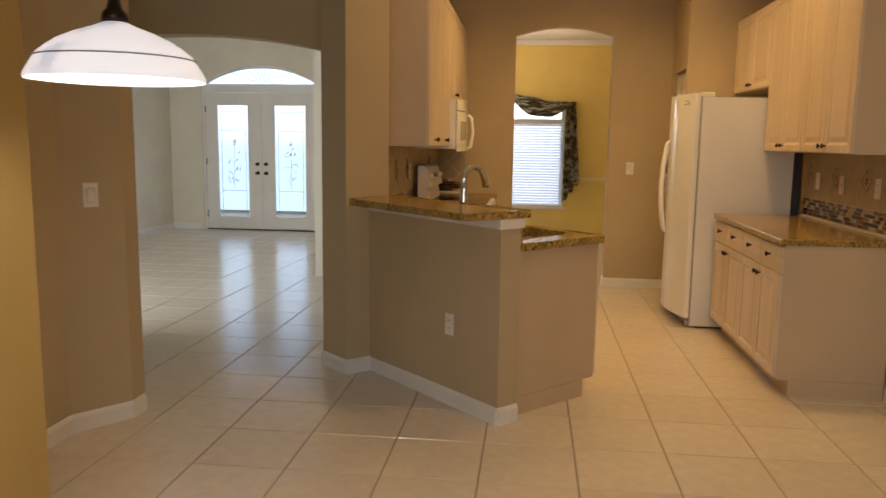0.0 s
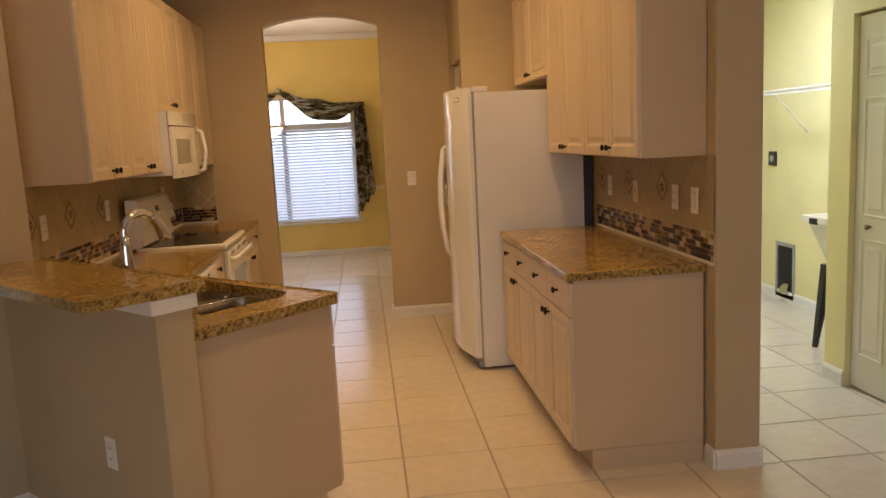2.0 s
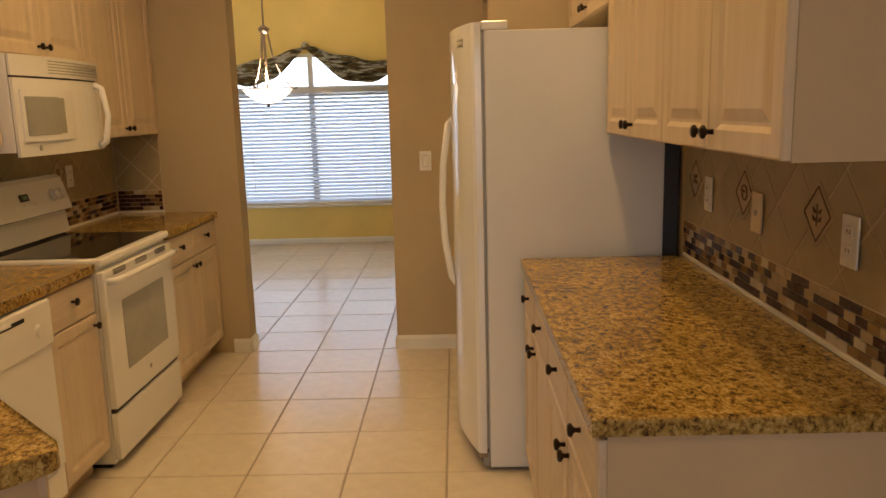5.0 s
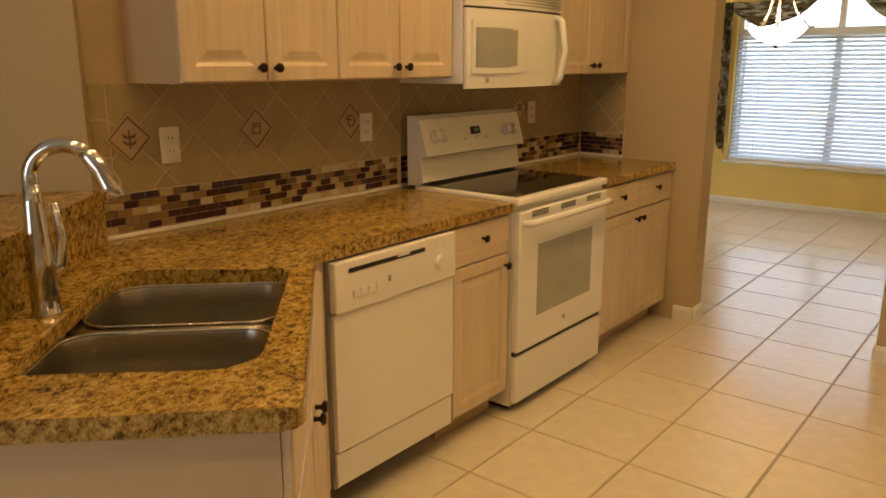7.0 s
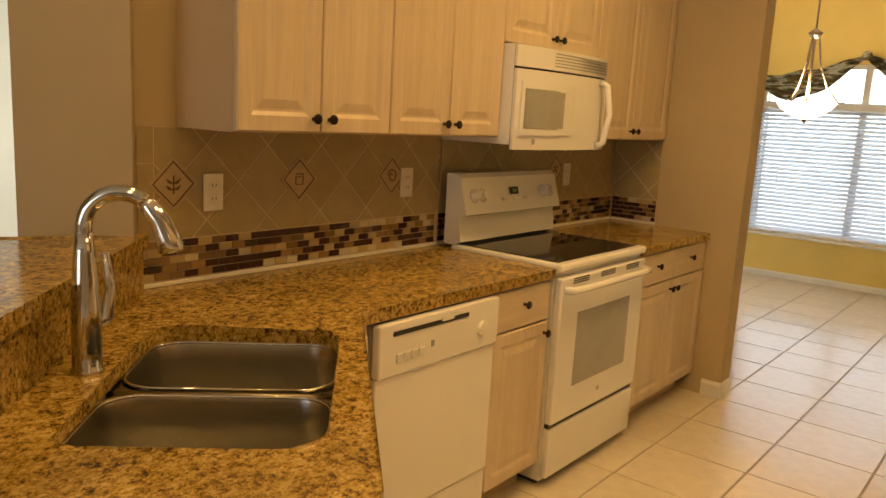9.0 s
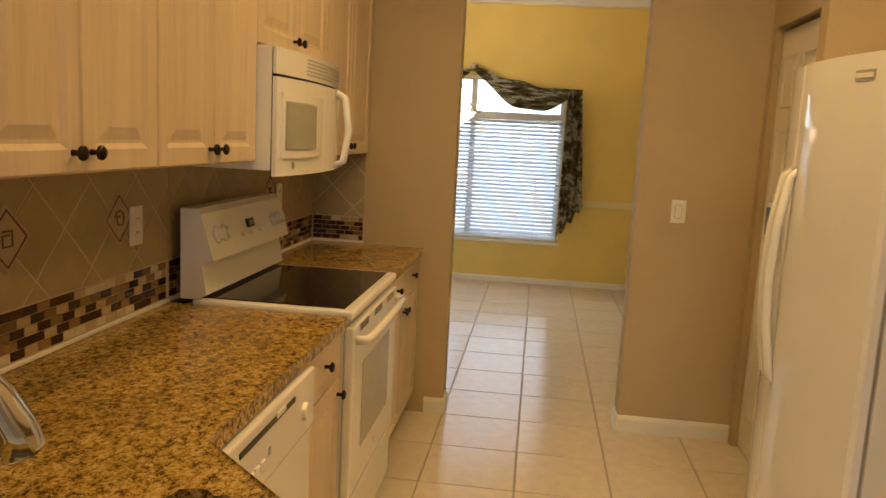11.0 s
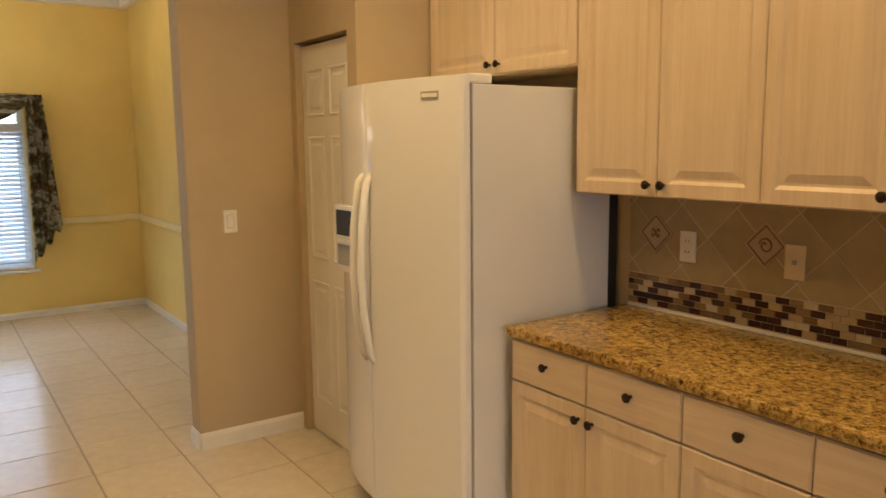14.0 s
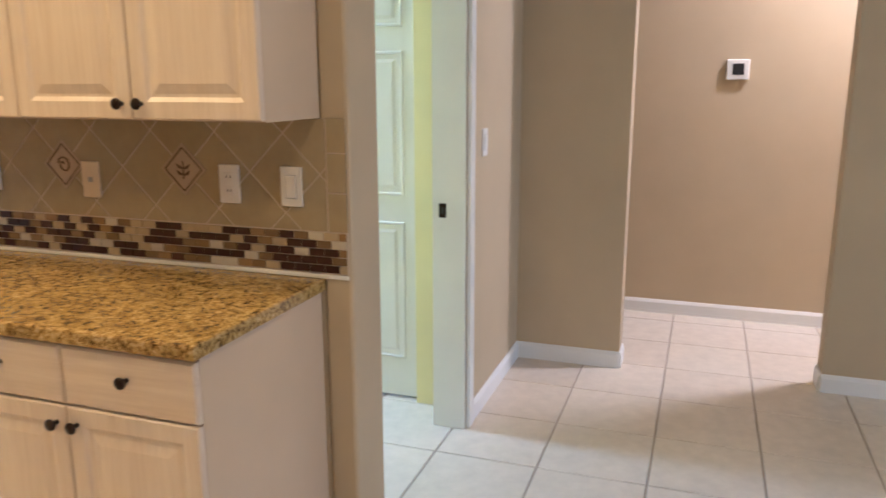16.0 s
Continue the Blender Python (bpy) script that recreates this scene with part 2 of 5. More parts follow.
# ---- builders ----


def box(bm, x0, y0, z0, x1, y1, z1, bevel=0.0):
    vs = [bm.verts.new((x, y, z)) for x in (x0, x1) for y in (y0, y1) for z in (z0, z1)]
    fs = [bm.faces.new([vs[i] for i in f]) for f in ((0, 1, 3, 2), (4, 6, 7, 5), (0, 4, 5, 1), (2, 3, 7, 6), (0, 2, 6, 4), (1, 5, 7, 3))]
    if bevel:
        bmesh.ops.bevel(bm, geom=list({e for f in fs for e in f.edges}), offset=bevel, segments=2, profile=0.5, affect="EDGES")
    return bm


def boxed(*a):
    return box(bmesh.new(), *a)


def finish(name, bm, material, smooth=False):
    bmesh.ops.recalc_face_normals(bm, faces=bm.faces)
    me = bpy.data.meshes.new(name)
    bm.to_mesh(me)
    bm.free()
    me.materials.append(material)
    if smooth:
        for p in me.polygons:
            p.use_smooth = True
    return me


def part(name, bm, material, parent, label="", smooth=False):
    ob = new(name, finish(name, bm, material, smooth))
    ob.parent = parent
    return tagged(ob, label)


def thing(name, label, category, m=None, group=""):
    ob = new(name)
    ob.empty_display_size = 0.1
    if m is not None:
        ob.matrix_world = m
    return tagged(ob, label, category, group)


def setting(name, bm, material, label, category="wall"):
    return tagged(new(name, finish(name, bm, material)), label, category, kind="structure")


def prism(outer, holes, z0, z1, bm=None):
    """A slab of a polygon, with holes, between two heights."""
    bm = bm or bmesh.new()
    rings = [outer] + list(holes)
    for z in (z0, z1):
        edges = []
        for ring in rings:
            vs = [bm.verts.new((x, y, z)) for x, y in ring]
            edges += [bm.edges.new((vs[i], vs[(i + 1) % len(vs)])) for i in range(len(vs))]
        bmesh.ops.triangle_fill(bm, use_beauty=True, use_dissolve=False, edges=edges)
    for ring in rings:
        for i in range(len(ring)):
            (ax, ay), (bx, by) = ring[i], ring[(i + 1) % len(ring)]
            bm.faces.new([bm.verts.new(p) for p in ((ax, ay, z0), (bx, by, z0), (bx, by, z1), (ax, ay, z1))])
    bmesh.ops.remove_doubles(bm, verts=bm.verts, dist=1e-5)
    return bm


def turned(bm, m):
    bmesh.ops.transform(bm, matrix=m, verts=bm.verts)
    return bm


def lathe(profile, n=20, bm=None, m=None, capped=True):
    """A turned body round z from (radius, height) pairs."""
    bm = bm or bmesh.new()
    rings = []
    for r, z in profile:
        rings.append([bm.verts.new((r * math.cos(2 * math.pi * i / n), r * math.sin(2 * math.pi * i / n), z)) for i in range(n)])
    made = [v for r in rings for v in r]
    for a, b in zip(rings, rings[1:]):
        for i in range(n):
            bm.faces.new((a[i], a[(i + 1) % n], b[(i + 1) % n], b[i]))
    for r in (rings[0], rings[-1]) if capped else ():
        bm.faces.new(r)
    if m is not None:
        bmesh.ops.transform(bm, matrix=m, verts=made)
    return bm


def tube(points, radius, n=10, bm=None):
    """A round bar through points; radius may be a list."""
    bm = bm or bmesh.new()
    pts = [Vector(p) for p in points]
    rad = radius if isinstance(radius, (list, tuple)) else [radius] * len(pts)
    rings, side = [], None
    for i, p in enumerate(pts):
        d = (pts[min(i + 1, len(pts) - 1)] - pts[max(i - 1, 0)]).normalized()
        if side is None:
            side = d.orthogonal().normalized()
        side = (side - d * side.dot(d)).normalized()
        up = d.cross(side)
        rings.append([bm.verts.new(p + rad[i] * (math.cos(2 * math.pi * k / n) * side + math.sin(2 * math.pi * k / n) * up)) for k in range(n)])
    for a, b in zip(rings, rings[1:]):
        for i in range(n):
            bm.faces.new((a[i], a[(i + 1) % n], b[(i + 1) % n], b[i]))
    bm.faces.new(rings[0]), bm.faces.new(rings[-1])
    return bm


def relief(bm, x0, x1, z0, z1, loops):
    """Nested rectangles on a front that faces -y: (inset, y) pairs from the rim inwards, closed by a flat."""
    prev = None
    for inset, y in loops:
        ring = [bm.verts.new((x, y, z)) for x, z in ((x0 + inset, z0 + inset), (x1 - inset, z0 + inset), (x1 - inset, z1 - inset), (x0 + inset, z1 - inset))]
        if prev:
            for i in range(4):
                bm.faces.new((prev[i], prev[(i + 1) % 4], ring[(i + 1) % 4], ring[i]))
        prev = ring
    bm.faces.new(prev)
    return bm


def raised_door(x0, x1, z0, z1, y=0.0, t=0.019, rail=0.058):
    """Slab door with a routed frame and a raised centre field."""
    bm = bmesh.new()
    relief(bm, x0, x1, z0, z1, [(0, y), (0, y - t + 0.004), (0.004, y - t), (rail - 0.012, y - t), (rail, y - t + 0.007), (rail + 0.008, y - t + 0.007), (rail + 0.034, y - t + 0.001)])
    return bm


def drawer_front(x0, x1, z0, z1, y=0.0, t=0.019):
    bm = bmesh.new()
    relief(bm, x0, x1, z0, z1, [(0, y), (0, y - t + 0.005), (0.006, y - t)])
    return bm


KNOB = [(0.0001, 0), (0.0065, 0), (0.0055, 0.012), (0.009, 0.016), (0.0155, 0.02), (0.0155, 0.025), (0.011, 0.029), (0.0001, 0.030)]
FORWARD = pose(0, 0, 0, 90, 0, 0)


def knob(x, y, z, parent):
    part("knob", lathe(KNOB, 14, None, Matrix.Translation((x, y, z)) @ FORWARD), BRONZE, parent, "dark bronze knob", True)


def baseboard(name, points, depth=0.013, h=0.09):
    """White skirting along a line of corners, on the left-hand side of the way."""
    bm = bmesh.new()
    for (ax, ay), (bx, by) in zip(points, points[1:]):
        d = Vector((bx - ax, by - ay, 0)).normalized()
        n = Vector((-d.y, d.x, 0))
        a, b = Vector((ax, ay, 0)), Vector((bx, by, 0))
        prof = [(0, 0), (depth, 0), (depth, h - 0.02), (depth * 0.45, h - 0.004), (depth * 0.3, h), (0, h)]
        ra = [bm.verts.new(a + n * p + Vector((0, 0, z))) for p, z in prof]
        rb = [bm.verts.new(b + n * p + Vector((0, 0, z))) for p, z in prof]
        for i in range(len(prof)):
            j = (i + 1) % len(prof)
            bm.faces.new((ra[i], ra[j], rb[j], rb[i]))
        bm.faces.new(ra), bm.faces.new(rb)
    return setting(name, bm, TRIM, "white painted skirting board along the wall", "baseboard")


def wall_plate(m, kind, material=None, group=""):
    """Switch or socket plate that faces -y."""
    mat = material or PLATE
    names = {"switch": ("light_switch", "white rocker light switch on the wall", "light switch"), "outlet": ("wall_outlet", "white twin power outlet on the wall", "outlet"), "jack": ("wall_jack", "almond plastic phone jack plate on tiles", "wall plate")}
    n, label, cat = names[kind]
    t = thing(n, label, cat, m, group)
    part("plate", boxed(-0.036, -0.006, -0.059, 0.036, 0.0, 0.059, 0.003), mat, t)
    if kind == "switch":
        part("rocker_gap", boxed(-0.018, -0.0068, -0.035, 0.018, -0.0058, 0.035), GREYPL, t, "thin grey gap")
        part("rocker", boxed(-0.016, -0.0095, -0.033, 0.016, -0.006, 0.033, 0.0015), mat, t)
    elif kind == "outlet":
        for z in (-0.021, 0.021):
            r = part("socket", boxed(-0.017, -0.0085, z - 0.015, 0.017, -0.006, z + 0.015, 0.0012), mat, t)
            for x in (-0.0065, 0.0065):
                part("slot", boxed(x - 0.0012, -0.0092, z - 0.003, x + 0.0012, -0.0082, z + 0.006), BLACK, r, "dark slot")
    else:
        part("jack", boxed(-0.008, -0.008, -0.008, 0.008, -0.006, 0.008), GREYPL, t)
    return t


R2 = math.sqrt(2.0)


def pq(p, q):
    """Plan place from distances along and across the slanted peninsula."""
    return ((p + q) / R2, (q - p) / R2)


def arc(x0, x1, z_spring, z_top, n=14):
    """Points of a shallow arch from x1 back to x0."""
    half, rise, mid = (x1 - x0) / 2, z_top - z_spring, (x0 + x1) / 2
    r = (half * half + rise * rise) / (2 * rise)
    a = math.asin(half / r)
    return [(mid + r * math.sin(a * (1 - 2 * i / n)), z_top - r + r * math.cos(a * (1 - 2 * i / n))) for i in range(n + 1)]


def upright(outer, holes, y0, y1):
    """A wall along x between two depths, from outlines in x and z."""
    return turned(prism(outer, holes, -y1, -y0), Matrix.Rotation(radians(90), 4, "X"))


def rect(x0, z0, x1, z1):
    return [(x0, z0), (x1, z0), (x1, z1), (x0, z1)]


# ---- setting ----
ARCH = 7.73
PLAN = [(-2.35, -3.1), (4.3, -3.1), (4.3, 0.9), (5.38, 0.9), (5.38, 5.0), (4.42, 5.0), (4.42, 9.12), (2.37, 9.12), (2.37, 7.87), (1.77, 7.87), (1.77, 11.95), (-1.92, 11.95), (-1.92, 11.65), (-5.6, 11.65), (-5.6, 4.8), (-3.05, 4.8), (-3.05, 3.4), (-2.35, 3.4)]
floor = setting("floor", prism(PLAN, [], -0.15, -0.004), GROUT, "grey grout bed under the cream floor tiles", "floor")
setting("wall_nook_back", prism([(-3.05, 3.35), (-2.35, 3.35), (-2.35, 3.45), (-2.95, 3.45), (-2.95, 4.80), (-3.05, 4.80)], [], 0, CEIL), CREAM, "cream painted wall behind the nook")
setting("wall_arch", upright([(-0.95, 0), (-0.005, 0), (-0.005, 2.47)] + arc(-0.005, 0.935, 2.47, 2.55)[::-1][1:-1] + [(0.935, 2.47), (0.935, 0), (2.37, 0), (2.37, CEIL), (-0.95, CEIL)], [], ARCH, ARCH + 0.14), TAUPE, "taupe painted wall with an arched opening to the dining room")
setting("wall_kitchen_left", prism([(-1.14, 4.95), (-1.11, 4.652), (-0.911, 4.464), (-0.695, 4.685), (-0.77, 4.735), (-0.77, ARCH), (-0.95, ARCH), (-0.95, 4.95)], [], 0, CEIL), TAUPE, "taupe painted wall ending in a slanted column")
setting("wall_kitchen_right", boxed(2.21, 4.44, 0, 2.37, ARCH, CEIL), TAUPE, "taupe painted wall behind the kitchen counter")
setting("wall_laundry_front", upright([(2.42, 2.13), (3.20, 2.13), (3.20, 0), (4.145, 0), (4.145, CEIL), (2.42, CEIL)], [], 4.30, 4.44), TAUPE, "taupe painted wall with the laundry doorway")
setting("wall_laundry_end", boxed(2.21, 4.345, 0, 2.418, 4.44, CEIL, 0.012), TAUPE, "taupe painted wall end with rounded corners beside the laundry doorway")
setting("wall_pantry_side", boxed(1.51, 6.99, 0, 2.21, 7.08, CEIL), TAUPE, "taupe painted return wall beside the refrigerator")
setting("wall_pantry_front", turned(prism([(7.08, 2.10), (7.665, 2.10), (7.665, 0), (ARCH, 0), (ARCH, CEIL), (7.08, CEIL)], [], 1.51, 1.60), Matrix(((0, 0, 1, 0), (1, 0, 0, 0), (0, 1, 0, 0), (0, 0, 0, 1)))), TAUPE, "taupe painted wall over the pantry door")
# the rectangular hole is an added, unseen opening for the foyer fill light
setting("wall_foyer_arch", upright([(-5.6, 0), (-2.95, 0), (-2.95, 1.985)] + arc(-2.95, -1.142, 1.985, 2.085)[::-1][1:-1] + [(-1.142, 1.985), (-1.142, 0), (-1.10, 0), (-1.10, 2.43), (-5.6, 2.43)], [rect(-5.2, 0.5, -3.2, 2.1)], 4.80, 4.95), TAUPE, "taupe painted wall with a wide arch to the foyer")
setting("wall_nook_slant", prism([(-2.0, 3.335), (-1.815, 3.575), (-1.815, 3.70), (-2.35, 3.45), (-2.35, 1.0), (-2.0, 1.0)], [], 0, CEIL), TAUPE, "taupe painted slanted end of the nook wall")
# yellow wall, its dimness painted in as a darker colour
setting("wall_nook_left", boxed(-2.25, -3.1, 0, -1.337, 2.2, CEIL), OCHRE, "yellow painted wall beside the breakfast nook, low light put into its colour")
setting("wall_hall_side", turned(prism([(-3.0, 0), (2.775, 0), (2.775, CEIL), (-3.0, CEIL)], [], 4.145, 4.29), Matrix(((0, 0, 1, 0), (1, 0, 0, 0), (0, 1, 0, 0), (0, 0, 0, 1)))), TAUPE, "taupe painted wall beside the hall opening")
setting("wall_hall_near", boxed(4.145, 3.745, 0, 4.29, 4.44, CEIL), TAUPE, "taupe painted wall end beside the hall opening")
setting("wall_hall_back", boxed(5.24, 1.0, 0, 5.38, 5.0, CEIL), TAUPE, "taupe painted back wall of the hall")
setting("wall_hall_north", boxed(4.29, 4.9, 0, 5.24, 5.0, CEIL), TAUPE, "taupe painted end wall of the hall")
setting("wall_hall_south", boxed(4.29, 0.9, 0, 5.38, 1.0, CEIL), TAUPE, "taupe painted far end of the hall")
setting("wall_south", upright(rect(-2.25, 0, 4.29, CEIL), [rect(-0.7, 0.4, 2.3, 2.4)], -3.1, -2.95), TAUPE, "taupe painted wall with a wide window behind the nook")
setting("wall_foyer_left", boxed(-5.6, 4.95, 0, -5.45, 11.5, CEIL), CREAM, "cream painted foyer wall")
setting("wall_foyer_front", upright(rect(-5.6, 0, -1.92, CEIL), [[(-4.93, 0.001), (-3.05, 0.001), (-3.05, 2.24)] + arc(-4.93, -3.05, 2.24, 2.54)[1:-1] + [(-4.93, 2.24)]], 11.5, 11.65), CREAM, "cream painted wall round the front door")
SIDEWAYS = Matrix(((0, 0, 1, 0), (1, 0, 0, 0), (0, 1, 0, 0), (0, 0, 0, 1)))
DINING_SIDE = [(ARCH + 0.14, 0), (8.5, 0), (8.5, 2.45), (11.0, 2.45), (11.0, 0), (11.5, 0), (11.5, CEIL), (ARCH + 0.14, CEIL)]
setting("wall_foyer_right", turned(prism(DINING_SIDE, [], -2.05, -1.92), SIDEWAYS), CREAM, "cream painted wall between foyer and dining room")
setting("wall_foyer_back", boxed(-2.05, ARCH, 0, -0.95, ARCH + 0.14, CEIL), CREAM, "cream painted wall behind the kitchen")
setting("wall_dining_back", upright(rect(-1.92, 0, 1.77, CEIL), [[(-1.25, 0.45), (0.67, 0.45), (0.67, 1.94)] + arc(-1.25, 0.67, 1.94, 2.155)[1:-1] + [(-1.25, 1.94)]], 11.8, 11.95), YELLOW, "yellow painted dining room wall with a wide window")
setting("wall_dining_right", boxed(1.62, ARCH + 0.14, 0, 1.77, 11.8, CEIL), YELLOW, "yellow painted dining room side wall")
setting("wall_dining_left", turned(prism(DINING_SIDE[:5] + [(11.8, 0), (11.8, CEIL), (ARCH + 0.14, CEIL)], [], -1.919, -1.85), SIDEWAYS), YELLOW, "yellow painted dining room side wall")
setting("wall_laundry_right", boxed(4.23, 5.40, 0, 4.42, 9.0, 2.7), PALE_YELLOW, "pale yellow painted laundry wall")
setting("wall_laundry_left", boxed(2.372, 4.44, 0, 2.42, 9.0, 2.7), PALE_YELLOW, "pale yellow painted laundry wall")
setting("wall_laundry_back", boxed(2.37, 9.0, 0, 4.42, 9.12, 2.7), PALE_YELLOW, "pale yellow painted laundry end wall")
setting("wall_closet_front", turned(prism([(4.44, 0), (4.60, 0), (4.60, 2.06), (5.20, 2.06), (5.20, 0), (5.39, 0), (5.39, 2.7), (4.44, 2.7)], [], 3.385, 3.485), Matrix(((0, 0, 1, 0), (1, 0, 0, 0), (0, 1, 0, 0), (0, 0, 0, 1)))), PALE_YELLOW, "yellow painted wall round the laundry closet door")
setting("wall_closet_end", boxed(3.485, 5.29, 0, 4.42, 5.39, 2.7), PALE_YELLOW, "yellow painted side wall of the laundry closet")
setting("ceiling", boxed(-5.6, -3.1, CEIL, 5.4, ARCH + 0.14, CEIL + 0.1), WHITE, "white painted flat ceiling", "ceiling")
setting("ceiling_foyer", boxed(-5.6, ARCH + 0.14, CEIL, -1.92, 11.65, CEIL + 0.1), WHITE, "white painted foyer ceiling", "ceiling")
setting("ceiling_dining", boxed(-1.92, ARCH + 0.14, 2.95, 1.77, 11.95, 3.05), WHITE, "white painted dining room ceiling", "ceiling")
setting("ceiling_laundry", boxed(2.37, 4.44, 2.7, 4.42, 9.12, 2.8), WHITE, "white painted laundry ceiling", "ceiling")
setting("ground", boxed(-400, -400, -0.3, 400, 400, -0.16), LAWN, "green lawn round the house", "ground")
setting("porch_floor", boxed(-6.5, 12.0, -0.16, 3.0, 14.5, -0.03), PAVING, "pale paving outside the front door", "pavement")

# half wall of the peninsula
setting("wall_half", prism([pq(-5.40 / R2, 3.79 / R2), pq(-3.70 / R2, 3.79 / R2), pq(-3.70 / R2, 3.98 / R2), pq(-5.40 / R2, 3.98 / R2)], [], 0, 1.053), TAUPE, "taupe painted half wall under the raised bar")
setting("trim_bar", prism([pq(-5.40 / R2, 3.765 / R2), pq(-3.68 / R2, 3.765 / R2), pq(-3.68 / R2, 4.0 / R2), pq(-5.40 / R2, 4.0 / R2)], [], 1.005, 1.052), TRIM, "white moulding under the raised bar", "trim")

# ---- cabinets ----
LEFT, RIGHT = 90, -90


def base_cabinet(label, m, w, doors, drawers=True, depth=0.59, toe=0.10, hinge="centre", height=0.876):
    """Base unit that faces -y, its front at y=0, from x=0 to w."""
    c = thing("base_cabinet", label, "cabinet", m, "kitchen base cabinets")
    bm = boxed(0.001, 0.0, toe, w - 0.001, depth, height)
    box(bm, 0.001, 0.07, 0.0, w - 0.001, depth, toe - 0.002)
    part("body", bm, PANEL, c)
    top = 0.708 if drawers else 0.862
    step = w / doors
    for i in range(doors):
        a, b = i * step + 0.0015, (i + 1) * step - 0.0015
        d = part("door", raised_door(a, b, toe + 0.012, top, -0.001), WOOD, c)
        kx = (b - 0.03 if i == 0 else a + 0.03) if doors == 2 else b - 0.03
        knob(kx, -0.02, top - 0.045, d)
        if drawers:
            f = part("drawer", drawer_front(a, b, top + 0.006, 0.866, -0.001), WOOD_H, c)
            knob((a + b) / 2, -0.02, (top + 0.896) / 2, f)
    return c


def wall_cabinet(label, m, w, z0, z1, doors, depth=0.30):
    c = thing("wall_cabinet", label, "cabinet", m, "kitchen wall cabinets")
    part("body", boxed(0.001, 0.0, z0, w - 0.001, depth, z1 - 0.0), PANEL, c)
    step = w / doors
    for i in range(doors):
        a, b = i * step + 0.0015, (i + 1) * step - 0.0015
        d = part("door", raised_door(a, b, z0 + 0.004, z1 - 0.004, -0.001), WOOD, c)
        kx = (b - 0.03 if i == 0 else a + 0.03) if doors == 2 else b - 0.03
        knob(kx, -0.02, z0 + 0.045, d)
    return c


PALE = "pale pickled wood base cabinet with bronze knobs"
RF = 1.61
base_cabinet(PALE + " beside the refrigerator", pose(RF, 5.995, 0, 0, 0, RIGHT), 0.767, 2)
base_cabinet(PALE + " at the counter end", pose(RF, 5.228, 0, 0, 0, RIGHT), 0.783, 2)
base_cabinet("narrow " + PALE + " beside the range", pose(-0.19, 5.732, 0, 0, 0, LEFT), 0.368, 1, depth=0.57)
base_cabinet(PALE + " beside the arch", pose(-0.19, 6.885, 0, 0, 0, LEFT), 0.835, 2, depth=0.57)
PALEW = "tall pale pickled wood cabinet with bronze knobs"
UT = 2.48
wall_cabinet(PALEW + " over the counter", pose(1.925, 5.995, 0, 0, 0, RIGHT), 0.775, 1.388, UT, 2, 0.283)
wall_cabinet(PALEW + " at the counter end", pose(1.925, 5.22, 0, 0, 0, RIGHT), 0.785, 1.388, UT, 2, 0.283)
wall_cabinet("short pale pickled wood cabinet over the refrigerator", pose(1.925, 6.985, 0, 0, 0, RIGHT), 0.988, 1.865, UT, 2, 0.283)
wall_cabinet(PALEW + " beside the column", pose(-0.49, 4.865, 0, 0, 0, LEFT), 0.61, 1.395, UT, 2, 0.278)
wall_cabinet(PALEW + " beside the microwave", pose(-0.49, 5.475, 0, 0, 0, LEFT), 0.63, 1.395, UT, 2, 0.278)
wall_cabinet("short pale pickled wood cabinet over the microwave", pose(-0.49, 6.105, 0, 0, 0, LEFT), 0.765, 1.768, UT, 2, 0.278)
wall_cabinet(PALEW + " beside the arch", pose(-0.49, 6.87, 0, 0, 0, LEFT), 0.855, 1.395, UT, 2, 0.278)

# sink cabinet in the slanted peninsula: front faces the kitchen
PEND = -2.665
sinkcab = thing("sink_cabinet", "pale pickled wood sink cabinet with grey laminate end panel", "cabinet")
QF, QB = 3.465, 3.982 / R2
bm = prism([pq(-3.60, QB), pq(PEND, QB), pq(PEND, QF), pq(-3.695, QF), pq(-3.695, QF - 0.2), pq(-3.60, QF - 0.3)], [[pq(-3.54, 2.93), pq(-3.54, 3.428), pq(-2.795, 3.428), pq(-2.795, 2.93)]], 0.10, 0.876)
part("body", bm, PANEL, sinkcab, "greyish laminate end panel")
part("toe_kick", prism([pq(-3.55, QB), pq(PEND, QB), pq(PEND, QF - 0.085), pq(-3.55, QF - 0.085)], [], 0.0, 0.098), PANEL, sinkcab)
SM = Matrix.Translation((*pq(PEND, QF), 0)) @ pose(0, 0, 0, 0, 0, 135)
for i in range(2):
    a, b = 0.004 + i * 0.494, 0.495 + i * 0.494
    d = part("door", turned(raised_door(a, b, 0.112, 0.70, -0.001), SM), WOOD, sinkcab)
    part("false_drawer", turned(drawer_front(a, b, 0.708, 0.866, -0.001), SM), WOOD_H, sinkcab)
    kx = 0.465 if i == 0 else 0.528
    part("knob", lathe(KNOB, 14, None, SM @ Matrix.Translation((kx, -0.02, 0.655)) @ FORWARD), BRONZE, d, "dark bronze knob", True)


part("filler", boxed(-0.30, 5.037, 0.10, -0.188, 5.115, 0.876), WOOD, sinkcab)

# ---- worktops ----
def rounded(p0, q0, p1, q1, r, n=6):
    out = []
    for cp, cq, a0 in ((p1 - r, q1 - r, 0), (p0 + r, q1 - r, 90), (p0 + r, q0 + r, 180), (p1 - r, q0 + r, 270)):
        for i in range(n + 1):
            a = radians(a0 + 90 * i / n)
            out.append((cp + r * math.cos(a), cq + r * math.sin(a)))
    return out


